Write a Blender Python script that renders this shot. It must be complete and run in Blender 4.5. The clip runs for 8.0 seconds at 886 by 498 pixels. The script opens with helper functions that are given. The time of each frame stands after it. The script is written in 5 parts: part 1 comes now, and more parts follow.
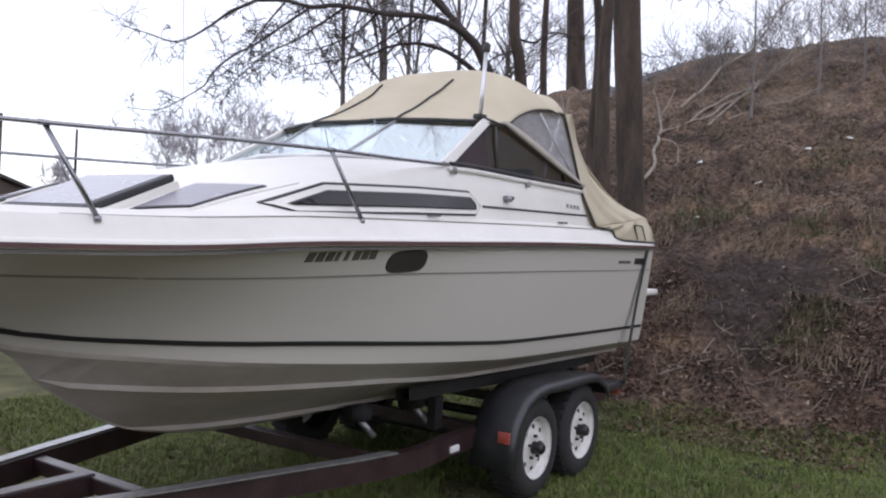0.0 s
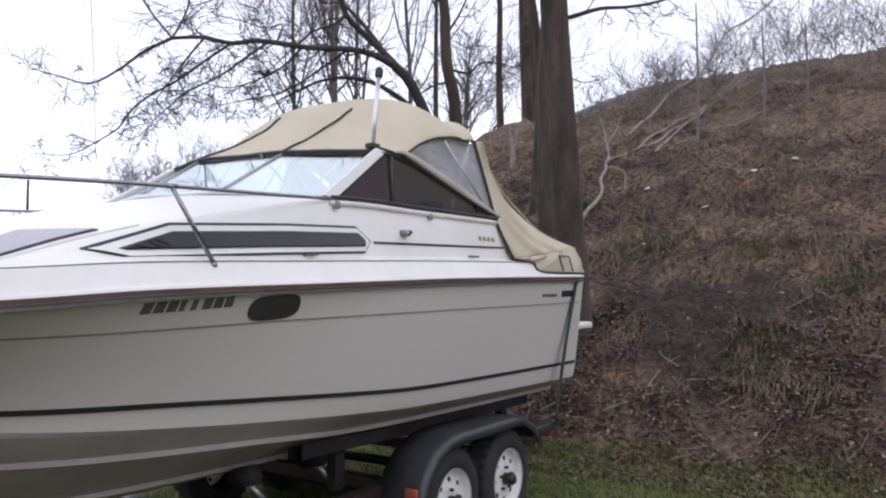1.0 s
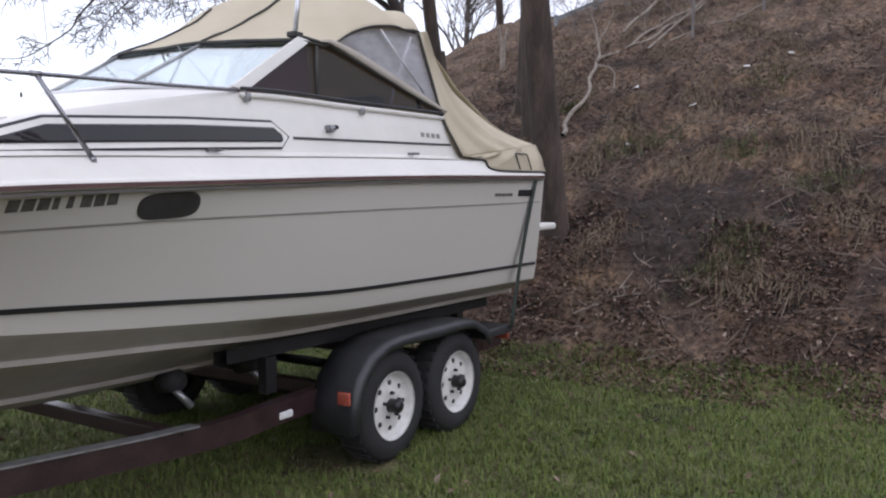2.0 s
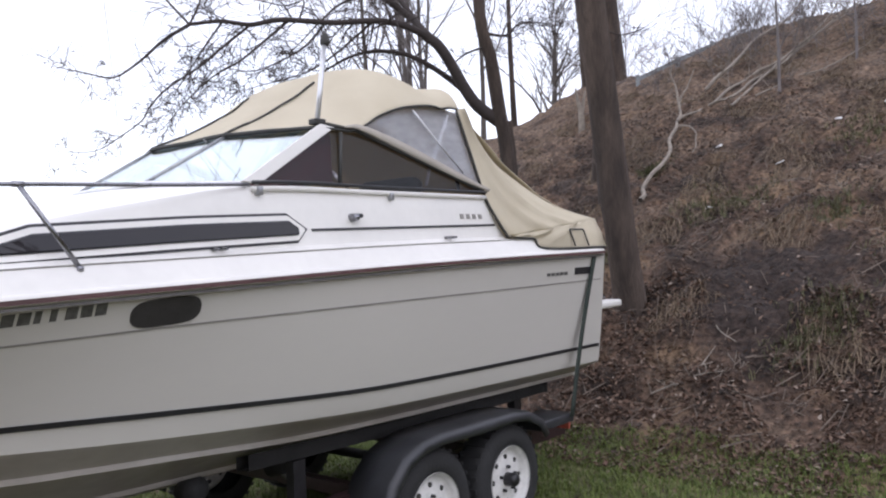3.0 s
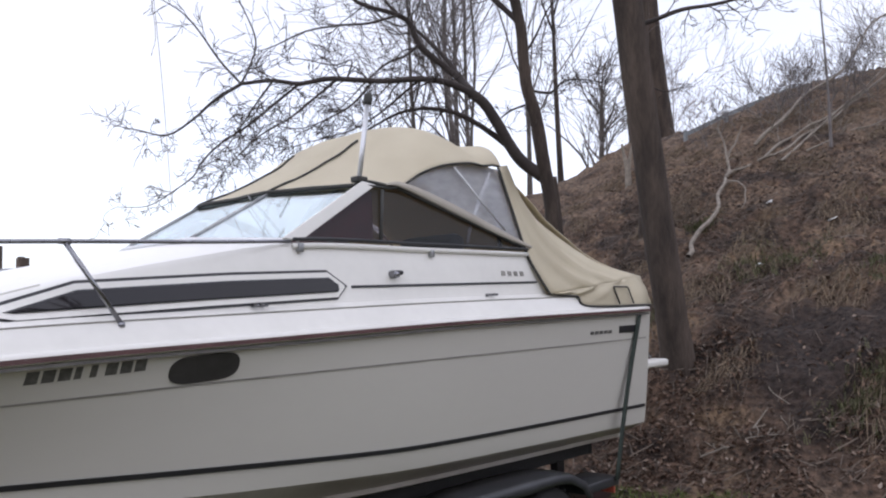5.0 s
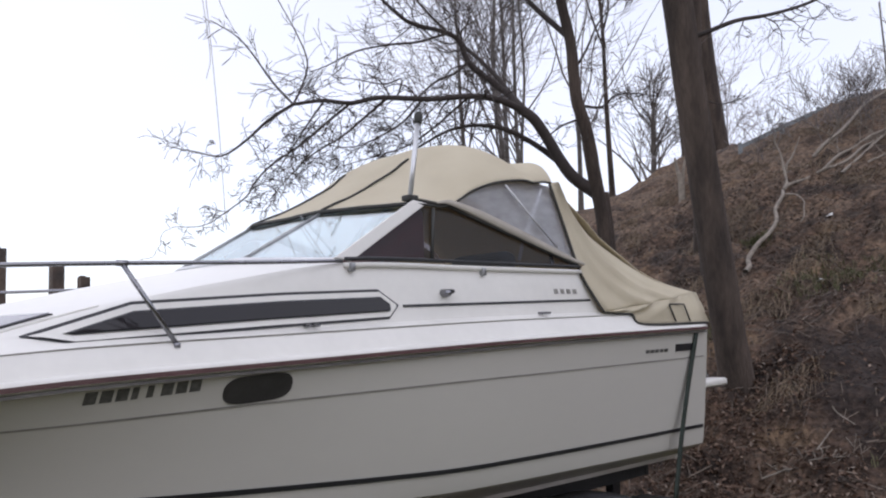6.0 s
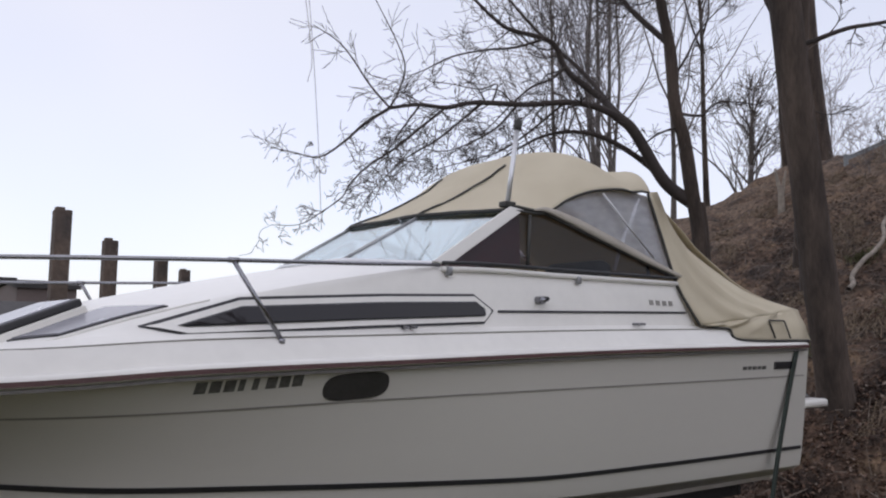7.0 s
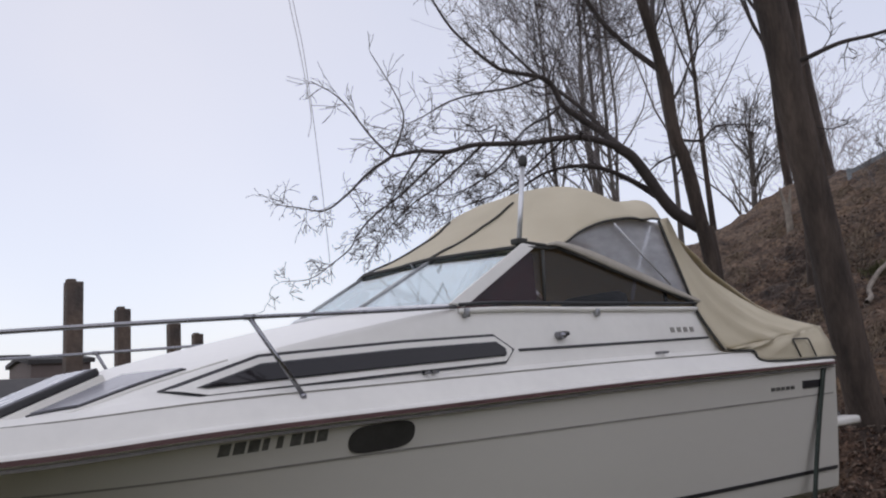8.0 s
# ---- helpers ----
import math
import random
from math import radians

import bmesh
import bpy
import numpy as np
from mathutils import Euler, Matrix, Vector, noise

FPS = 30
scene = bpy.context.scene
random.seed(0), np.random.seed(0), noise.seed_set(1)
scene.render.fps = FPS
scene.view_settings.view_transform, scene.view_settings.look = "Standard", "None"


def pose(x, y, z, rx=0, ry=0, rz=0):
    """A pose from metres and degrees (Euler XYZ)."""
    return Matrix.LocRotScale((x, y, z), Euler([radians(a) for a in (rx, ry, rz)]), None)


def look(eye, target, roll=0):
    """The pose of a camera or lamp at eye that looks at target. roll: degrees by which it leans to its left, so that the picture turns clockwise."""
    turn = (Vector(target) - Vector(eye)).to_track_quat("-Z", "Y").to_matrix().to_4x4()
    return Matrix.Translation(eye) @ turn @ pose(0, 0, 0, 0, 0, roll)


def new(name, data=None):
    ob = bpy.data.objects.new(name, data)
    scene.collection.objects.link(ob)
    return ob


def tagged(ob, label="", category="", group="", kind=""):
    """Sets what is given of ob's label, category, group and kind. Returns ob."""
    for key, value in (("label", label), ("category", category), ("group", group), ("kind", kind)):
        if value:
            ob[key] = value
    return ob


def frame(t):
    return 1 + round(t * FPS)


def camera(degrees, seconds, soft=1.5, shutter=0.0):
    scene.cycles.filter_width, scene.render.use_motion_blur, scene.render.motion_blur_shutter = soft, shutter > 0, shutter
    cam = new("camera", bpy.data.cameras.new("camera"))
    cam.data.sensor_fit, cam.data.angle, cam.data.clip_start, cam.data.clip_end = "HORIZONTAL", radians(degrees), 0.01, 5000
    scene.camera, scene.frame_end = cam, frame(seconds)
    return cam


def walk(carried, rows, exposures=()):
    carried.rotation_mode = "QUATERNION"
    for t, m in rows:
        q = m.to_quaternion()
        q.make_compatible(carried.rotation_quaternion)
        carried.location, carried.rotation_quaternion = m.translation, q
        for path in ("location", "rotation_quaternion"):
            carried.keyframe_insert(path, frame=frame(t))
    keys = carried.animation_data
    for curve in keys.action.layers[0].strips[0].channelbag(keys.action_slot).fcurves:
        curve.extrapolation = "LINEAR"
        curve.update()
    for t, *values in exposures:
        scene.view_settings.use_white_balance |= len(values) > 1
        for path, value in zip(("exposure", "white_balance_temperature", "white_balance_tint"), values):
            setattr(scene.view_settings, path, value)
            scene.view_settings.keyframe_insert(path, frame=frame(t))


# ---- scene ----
cam = camera(56.6, 8.0, soft=2.1)
PATH = [
    (0, (-6.834, -2.356, 1.742), (-5.162, -1.259, 1.728), 2.9),
    (0.2, (-6.737, -2.401, 1.743), (-5.12, -1.225, 1.74), 2.2),
    (0.5, (-6.531, -2.389, 1.735), (-4.876, -1.266, 1.778), 4.1),
    (1, (-6.265, -2.518, 1.767), (-4.561, -1.474, 1.844), 0.5),
    (1.5, (-6.037, -2.622, 1.737), (-4.405, -1.468, 1.678), -1.2),
    (1.7, (-5.963, -2.714, 1.687), (-4.279, -1.649, 1.535), -0.2),
    (2.8, (-5.469, -2.826, 1.803), (-3.811, -1.707, 1.775), -1.4),
    (3, (-5.388, -2.874, 1.819), (-3.834, -1.614, 1.835), -2.3),
    (3.5, (-5.356, -2.892, 1.826), (-3.839, -1.597, 1.977), -1.3),
    (4, (-5.354, -2.864, 1.835), (-3.834, -1.579, 2.027), -1.2),
    (4.2, (-5.406, -2.903, 1.832), (-3.871, -1.633, 2.009), -1.7),
    (5.5, (-5.321, -2.874, 1.845), (-3.891, -1.484, 1.997), -1.9),
    (6, (-5.333, -2.865, 1.852), (-3.941, -1.441, 2.045), -1.9),
    (6.5, (-5.367, -2.851, 1.852), (-4.063, -1.348, 2.052), -0.5),
    (7, (-5.396, -2.854, 1.859), (-4.161, -1.295, 2.063), 0.6),
    (7.5, (-5.425, -2.852, 1.862), (-4.245, -1.25, 2.07), 2.1),
    (8, (-5.396, -2.808, 1.849), (-4.182, -1.25, 2.163), -3.7),
]
walk(cam, [(t, look(e, g, r)) for t, e, g, r in PATH], exposures=[(0.0, 0.35, 6500, 18), (1.7, 0.30, 6500, 18), (3.0, 0.55, 6500, 18), (4.2, 0.50, 6500, 17), (5.4, 0.12, 6500, 17), (6.0, 0.10, 6550, 17), (7.0, -0.19, 6600, 17), (8.0, -0.32, 6600, 17)])

# ---------------------------------------------------------------- sky and sun
world = bpy.data.worlds.new("overcast_sky")
scene.world = world
world.use_nodes = True
wn, wl = world.node_tree.nodes, world.node_tree.links
wn.clear()
sky = wn.new("ShaderNodeTexSky")
sky.sky_type = "NISHITA"
sky.sun_disc = False
sky.sun_elevation, sky.sun_rotation = radians(38), radians(200)
sky_bg = wn.new("ShaderNodeBackground")
sky_bg.inputs["Strength"].default_value = 0.05
wl.new(sky.outputs[0], sky_bg.inputs["Color"])
cloud_bg = wn.new("ShaderNodeBackground")
cloud_noise = wn.new("ShaderNodeTexNoise")
cloud_noise.inputs["Scale"].default_value = 1.3
cloud_noise.inputs["Detail"].default_value = 3
cloud_ramp = wn.new("ShaderNodeValToRGB")
cloud_ramp.color_ramp.elements[0].position, cloud_ramp.color_ramp.elements[0].color = 0.3, (0.74, 0.81, 0.945, 1)
cloud_ramp.color_ramp.elements[1].position, cloud_ramp.color_ramp.elements[1].color = 0.7, (0.925, 0.95, 1.0, 1)
wl.new(cloud_noise.outputs["Fac"], cloud_ramp.inputs[0])
wl.new(cloud_ramp.outputs[0], cloud_bg.inputs["Color"])
cloud_bg.inputs["Strength"].default_value = 0.88
sky_add = wn.new("ShaderNodeAddShader")
wl.new(sky_bg.outputs[0], sky_add.inputs[0])
wl.new(cloud_bg.outputs[0], sky_add.inputs[1])
wo = wn.new("ShaderNodeOutputWorld")
wl.new(sky_add.outputs[0], wo.inputs["Surface"])
sun = new("sun", bpy.data.lights.new("sun", "SUN"))
sun.data.energy, sun.data.angle, sun.data.color = 0.7, radians(150), (1.0, 0.97, 0.92)
sun.matrix_world = look((-10, 14, 16), (0, 0, 0))


# ---------------------------------------------------------------- materials
def material(name, base, rough=0.6, metal=0.0, vary=0.25, scale=6.0, fine=60.0, bump=0.15, second=None, stretch=(1, 1, 1), coat=0.0, gloss_vary=1.0):
    m = bpy.data.materials.new(name)
    m.use_nodes = True
    n, l = m.node_tree.nodes, m.node_tree.links
    bs = n["Principled BSDF"]
    bs.inputs["Metallic"].default_value = metal
    bs.inputs["Coat Weight"].default_value = coat
    tc = n.new("ShaderNodeTexCoord")
    mp = n.new("ShaderNodeMapping")
    mp.inputs["Scale"].default_value = stretch
    l.new(tc.outputs["Object"], mp.inputs[0])
    big, small = n.new("ShaderNodeTexNoise"), n.new("ShaderNodeTexNoise")
    for t, s, d in ((big, scale, 5), (small, fine, 4)):
        t.inputs["Scale"].default_value, t.inputs["Detail"].default_value = s, d
        l.new(mp.outputs[0], t.inputs["Vector"])
    ramp = n.new("ShaderNodeValToRGB")
    dark = second or tuple(c * (1 - vary) for c in base)
    ramp.color_ramp.elements[0].position, ramp.color_ramp.elements[0].color = 0.35, (*dark, 1)
    ramp.color_ramp.elements[1].position, ramp.color_ramp.elements[1].color = 0.65, (*base, 1)
    l.new(big.outputs["Fac"], ramp.inputs[0])
    mix = n.new("ShaderNodeMix")
    mix.data_type, mix.blend_type = "RGBA", "MULTIPLY"
    mix.inputs[0].default_value = 1.0
    fr = n.new("ShaderNodeMapRange")
    fr.inputs["From Min"].default_value, fr.inputs["From Max"].default_value = 0.3, 0.7
    fr.inputs["To Min"].default_value, fr.inputs["To Max"].default_value = 1 - vary * 0.6, 1.0
    l.new(small.outputs["Fac"], fr.inputs["Value"])
    l.new(ramp.outputs[0], mix.inputs[6])
    l.new(fr.outputs[0], mix.inputs[7])
    l.new(mix.outputs[2], bs.inputs["Base Color"])
    rr = n.new("ShaderNodeMapRange")
    rr.inputs["To Min"].default_value, rr.inputs["To Max"].default_value = max(0.02, rough - 0.08 * gloss_vary), min(1.0, rough + 0.1 * gloss_vary)
    l.new(big.outputs["Fac"], rr.inputs["Value"])
    l.new(rr.outputs[0], bs.inputs["Roughness"])
    if bump:
        b = n.new("ShaderNodeBump")
        b.inputs["Strength"].default_value, b.inputs["Distance"].default_value = bump, 0.02
        l.new(small.outputs["Fac"], b.inputs["Height"])
        l.new(b.outputs[0], bs.inputs["Normal"])
    return m


def glass_material(name, tint, share, rough=0.03):
    m = bpy.data.materials.new(name)
    m.use_nodes = True
    n, l = m.node_tree.nodes, m.node_tree.links
    n.clear()
    out = n.new("ShaderNodeOutputMaterial")
    gl, tr, mx = n.new("ShaderNodeBsdfGlossy"), n.new("ShaderNodeBsdfTransparent"), n.new("ShaderNodeMixShader")
    gl.inputs["Roughness"].default_value = rough
    gl.inputs["Color"].default_value = (0.86, 0.94, 0.97, 1)
    tr.inputs["Color"].default_value = (*tint, 1)
    mx.inputs[0].default_value = share
    l.new(tr.outputs[0], mx.inputs[1])
    l.new(gl.outputs[0], mx.inputs[2])
    l.new(mx.outputs[0], out.inputs["Surface"])
    return m


gelcoat = material("gelcoat_white", (0.555, 0.537, 0.492), 0.28, vary=0.022, scale=0.7, fine=9, bump=0, stretch=(1, 1, 2.5), coat=0.15, gloss_vary=0.1)
gel_low = material("gelcoat_bottom_grimy", (0.52, 0.49, 0.46), 0.35, vary=0.2, scale=1.6, fine=14, bump=0.03, second=(0.38, 0.34, 0.30))
deck_mat = material("gelcoat_deck", (0.78, 0.765, 0.72), 0.32, vary=0.06, scale=2.2, fine=20, bump=0.01)
canvas = material("canvas_beige", (0.76, 0.69, 0.53), 0.85, vary=0.14, scale=3.0, fine=320, bump=0.12, second=(0.68, 0.61, 0.46))
cn, cl = canvas.node_tree.nodes, canvas.node_tree.links
c_tr, c_mx = cn.new("ShaderNodeBsdfTranslucent"), cn.new("ShaderNodeMixShader")
c_tr.inputs["Color"].default_value = (0.66, 0.58, 0.42, 1)
c_mx.inputs[0].default_value = 0.30
c_out = [q for q in cn if q.type == "OUTPUT_MATERIAL"][0]
cl.new(cn["Principled BSDF"].outputs[0], c_mx.inputs[1])
cl.new(c_tr.outputs[0], c_mx.inputs[2])
cl.new(c_mx.outputs[0], c_out.inputs["Surface"])
hem_canvas = material("canvas_hem_grey", (0.46, 0.42, 0.36), 0.85, vary=0.2, scale=5, fine=300, bump=0.12)
piping = material("piping_dark", (0.05, 0.05, 0.045), 0.7, vary=0.3)
black_line = material("pinstripe_black", (0.025, 0.025, 0.028), 0.4, vary=0.2, bump=0)
red_line = material("rub_rail_red", (0.12, 0.058, 0.056), 0.5, vary=0.3, bump=0)
rail_grey = material("rub_rail_grey", (0.16, 0.15, 0.14), 0.5, vary=0.3, scale=9, bump=0.05)
line_grey = material("moulding_line_grey", (0.30, 0.285, 0.26), 0.5, vary=0.2, bump=0)
steel = material("stainless_steel", (0.30, 0.30, 0.32), 0.26, metal=1.0, vary=0.15, bump=0.02)
alu = material("aluminium_frame", (0.75, 0.76, 0.78), 0.32, metal=0.6, vary=0.12, bump=0.02)
dark_glass = material("tinted_window_dark", (0.016, 0.013, 0.014), 0.06, vary=0.2, bump=0)
# deck panes: base colours lightened to stand in for reflected sky
deck_glass = material("smoked_deck_window", (0.26, 0.26, 0.29), 0.24, vary=0.12, bump=0)
hatch_glass = material("hatch_acrylic", (0.34, 0.345, 0.39), 0.25, vary=0.15, scale=3, bump=0)
pane_glass = glass_material("windshield_glass", (0.90, 0.96, 0.97), 0.48)
side_glass = glass_material("side_glass", (0.60, 0.57, 0.58), 0.022)
rubber = material("tyre_rubber", (0.028, 0.028, 0.029), 0.8, vary=0.3, bump=0.2)
rim_white = material("rim_white_paint", (0.78, 0.77, 0.74), 0.4, vary=0.2, scale=14, bump=0.05)
trailer_black = material("trailer_black_paint", (0.022, 0.021, 0.023), 0.42, vary=0.4, scale=8, bump=0.12)
trailer_red = material("trailer_dark_red_paint", (0.05, 0.028, 0.03), 0.3, vary=0.4, scale=8, bump=0.1)
galv = material("galvanised_steel", (0.45, 0.46, 0.47), 0.35, metal=0.7, vary=0.3, scale=20, bump=0.1)
bunk_mat = material("bunk_carpet", (0.025, 0.024, 0.024), 0.95, vary=0.3, fine=200, bump=0.5)
fender_mat = material("fender_black_plastic", (0.045, 0.047, 0.052), 0.36, vary=0.3, scale=5, bump=0.05)
amber = material("reflector_red", (0.45, 0.10, 0.07), 0.25, vary=0.2, bump=0)
strap_mat = material("strap_green", (0.035, 0.05, 0.04), 0.8, vary=0.3, fine=200, bump=0.3)
seat_mat = material("seat_vinyl", (0.10, 0.108, 0.112), 0.5, vary=0.3)
seat_red = material("seat_vinyl_maroon", (0.26, 0.12, 0.125), 0.55, vary=0.3)
interior = material("cockpit_liner", (0.55, 0.54, 0.50), 0.7, vary=0.2)
number_mat = material("lettering_dark", (0.13, 0.127, 0.12), 0.5, vary=0.4, scale=30, bump=0)
plate_mat = material("vent_plate_dark", (0.045, 0.042, 0.042), 0.45, vary=0.3, scale=12, bump=0.05)
bark = material("bark_grey_brown", (0.105, 0.078, 0.062), 0.95, vary=0.55, scale=5, fine=38, bump=1.0, stretch=(1, 1, 0.22), second=(0.042, 0.031, 0.025))
# far bark is lightened: distance haze is put into its colour
bark_far_hazed = material("bark_far_hazed", (0.16, 0.14, 0.125), 0.95, vary=0.4, scale=3, fine=30, bump=0.3)
twig_mat = material("twig_brown", (0.062, 0.050, 0.046), 0.9, vary=0.3, scale=5, fine=40, bump=0.2)
# twig colours carry the haze too, palest for the farthest trees
stand_twig = material("stand_twigs_hazed", (0.20, 0.18, 0.175), 0.95, vary=0.25, bump=0)
haze_twig = material("distant_twigs_hazed", (0.46, 0.44, 0.47), 0.95, vary=0.2, bump=0)
vine_mat = material("vine_pale", (0.42, 0.40, 0.40), 0.9, vary=0.2, bump=0)
dead_twig = material("dead_twigs_brown", (0.23, 0.182, 0.145), 0.9, vary=0.4, scale=9, fine=70, bump=0.3)
pale_wood = material("dead_wood_pale", (0.33, 0.285, 0.235), 0.85, vary=0.35, scale=9, fine=70, bump=0.4)
pile_mat = material("weathered_pile", (0.17, 0.122, 0.092), 0.85, vary=0.5, scale=2.6, fine=30, bump=0.5, second=(0.075, 0.060, 0.054))
siding = material("siding_brown_grey", (0.17, 0.135, 0.125), 0.8, vary=0.15, scale=1, fine=10)
shingle = material("roof_shingle_dark", (0.09, 0.085, 0.085), 0.9, vary=0.3, scale=3, fine=30, bump=0.4)
fence_mat = material("fence_paint_pale", (0.30, 0.33, 0.345), 0.7, vary=0.25, scale=4)
litter_white = material("litter_white", (0.75, 0.75, 0.74), 0.5, vary=0.1)


def leaf_material():
    m = material("fallen_leaves", (0.20, 0.125, 0.075), 0.8, vary=0.4, scale=30)
    n, l = m.node_tree.nodes, m.node_tree.links
    g = n.new("ShaderNodeNewGeometry")
    r = n.new("ShaderNodeValToRGB")
    cols = [(0.0, (0.045, 0.029, 0.021)), (0.35, (0.095, 0.055, 0.036)), (0.7, (0.14, 0.082, 0.054)), (0.93, (0.21, 0.145, 0.105)), (1.0, (0.34, 0.28, 0.23))]
    e = r.color_ramp.elements
    e[0].position, e[0].color = cols[0][0], (*cols[0][1], 1)
    e[1].position, e[1].color = cols[-1][0], (*cols[-1][1], 1)
    for p, c in cols[1:-1]:
        q = e.new(p)
        q.color = (*c, 1)
    l.new(g.outputs["Random Per Island"], r.inputs[0])
    l.new(r.outputs[0], n["Principled BSDF"].inputs["Base Color"])
    return m


def grass_material(name, a, b):
    m = material(name, a, 0.7, vary=0.3)
    n, l = m.node_tree.nodes, m.node_tree.links
    g = n.new("ShaderNodeNewGeometry")
    r = n.new("ShaderNodeValToRGB")
    r.color_ramp.elements[0].color, r.color_ramp.elements[1].color = (*a, 1), (*b, 1)
    l.new(g.outputs["Random Per Island"], r.inputs[0])
    l.new(r.outputs[0], n["Principled BSDF"].inputs["Base Color"])
    return m


water_mat = material("puddle_water", (0.05, 0.047, 0.04), 0.05, vary=0.3, scale=9, bump=0.02)
leaf_mat = leaf_material()
grass_mat = grass_material("grass_blades", (0.068, 0.108, 0.020), (0.18, 0.225, 0.052))
dry_mat = grass_material("dry_grass", (0.085, 0.058, 0.038), (0.24, 0.175, 0.11))
worn_mat = grass_material("worn_grass", (0.11, 0.10, 0.04), (0.22, 0.195, 0.09))
olive_mat = grass_material("olive_grass", (0.055, 0.062, 0.024), (0.15, 0.145, 0.065))
clod_mat = grass_material("dark_clods", (0.028, 0.019, 0.014), (0.10, 0.066, 0.046))


def ground_material():
    m = bpy.data.materials.new("soil_and_turf")
    m.use_nodes = True
    n, l = m.node_tree.nodes, m.node_tree.links
    bs = n["Principled BSDF"]
    bs.inputs["Roughness"].default_value = 0.95
    g = n.new("ShaderNodeNewGeometry")
    sep = n.new("ShaderNodeSeparateXYZ")
    l.new(g.outputs["Position"], sep.inputs[0])

    def noise_tex(s, d=5):
        t = n.new("ShaderNodeTexNoise")
        t.inputs["Scale"].default_value, t.inputs["Detail"].default_value = s, d
        l.new(g.outputs["Position"], t.inputs["Vector"])
        return t

    def ramp(src, *stops):
        r = n.new("ShaderNodeValToRGB")
        e = r.color_ramp.elements
        e[0].position, e[0].color = stops[0][0], (*stops[0][1], 1)
        e[1].position, e[1].color = stops[-1][0], (*stops[-1][1], 1)
        for p, c in stops[1:-1]:
            q = e.new(p)
            q.color = (*c, 1)
        l.new(src, r.inputs[0])
        return r.outputs[0]

    soil = ramp(noise_tex(1.7, 9).outputs["Fac"], (0.30, (0.024, 0.016, 0.012)), (0.43, (0.052, 0.034, 0.025)), (0.55, (0.110, 0.070, 0.048)), (0.68, (0.19, 0.128, 0.080)))
    # thatch of old grass higher up, bare damp earth in a hollow
    thatch = n.new("ShaderNodeMapRange")
    thatch.inputs["From Min"].default_value, thatch.inputs["From Max"].default_value = 0.46, 0.62
    thatch.inputs["To Max"].default_value = 0.75
    higher = n.new("ShaderNodeMapRange")
    higher.inputs["From Min"].default_value, higher.inputs["From Max"].default_value = 3.5, 10.0
    higher.inputs["To Min"].default_value, higher.inputs["To Max"].default_value = -0.10, 0.09
    l.new(sep.outputs["X"], higher.inputs["Value"])
    cover = n.new("ShaderNodeMath")
    cover.operation = "ADD"
    l.new(noise_tex(1.2, 8).outputs["Fac"], cover.inputs[0])
    l.new(higher.outputs[0], cover.inputs[1])
    l.new(cover.outputs[0], thatch.inputs["Value"])
    thatched = n.new("ShaderNodeMix")
    thatched.data_type = "RGBA"
    l.new(thatch.outputs[0], thatched.inputs[0])
    l.new(soil, thatched.inputs[6])
    thatched.inputs[7].default_value = (0.185, 0.130, 0.092, 1)
    away = n.new("ShaderNodeVectorMath")
    away.operation = "DISTANCE"
    l.new(g.outputs["Position"], away.inputs[0])
    away.inputs[1].default_value = (2.95, -0.20, 1.40)
    wob = n.new("ShaderNodeMath")
    wob.operation = "MULTIPLY_ADD"
    l.new(noise_tex(2.2, 5).outputs["Fac"], wob.inputs[0])
    wob.inputs[1].default_value = 1.3
    l.new(away.outputs["Value"], wob.inputs[2])
    bare = n.new("ShaderNodeMapRange")
    bare.inputs["From Min"].default_value, bare.inputs["From Max"].default_value = 1.25, 2.0
    l.new(wob.outputs[0], bare.inputs["Value"])
    hollow = n.new("ShaderNodeMix")
    hollow.data_type = "RGBA"
    l.new(bare.outputs[0], hollow.inputs[0])
    hollow.inputs[6].default_value = (0.040, 0.0275, 0.0225, 1)
    l.new(thatched.outputs[2], hollow.inputs[7])
    soil = hollow.outputs[2]
    speck = ramp(noise_tex(13, 9).outputs["Fac"], (0.34, (0.42, 0.40, 0.38)), (0.52, (0.95, 0.93, 0.9)), (0.68, (1.5, 1.45, 1.4)))
    mul = n.new("ShaderNodeMix")
    mul.data_type, mul.blend_type = "RGBA", "MULTIPLY"
    mul.inputs[0].default_value = 1.0
    l.new(soil, mul.inputs[6])
    l.new(speck, mul.inputs[7])
    turf = ramp(noise_tex(2.3, 7).outputs["Fac"], (0.3, (0.050, 0.048, 0.020)), (0.5, (0.095, 0.092, 0.036)), (0.7, (0.15, 0.138, 0.06)))
    edge = n.new("ShaderNodeMath")
    edge.operation = "MULTIPLY_ADD"
    l.new(noise_tex(0.9, 6).outputs["Fac"], edge.inputs[0])
    edge.inputs[1].default_value = 3.0
    l.new(sep.outputs["X"], edge.inputs[2])
    mr = n.new("ShaderNodeMapRange")
    mr.inputs["From Min"].default_value, mr.inputs["From Max"].default_value = 1.7, 2.3
    l.new(edge.outputs[0], mr.inputs["Value"])
    mix = n.new("ShaderNodeMix")
    mix.data_type = "RGBA"
    l.new(mr.outputs[0], mix.inputs[0])
    l.new(turf, mix.inputs[6])
    l.new(mul.outputs[2], mix.inputs[7])
    l.new(mix.outputs[2], bs.inputs["Base Color"])
    b = n.new("ShaderNodeBump")
    b.inputs["Strength"].default_value, b.inputs["Distance"].default_value = 1.0, 0.09
    l.new(noise_tex(14, 8).outputs["Fac"], b.inputs["Height"])
    l.new(b.outputs[0], bs.inputs["Normal"])
    return m


ground_mat = ground_material()

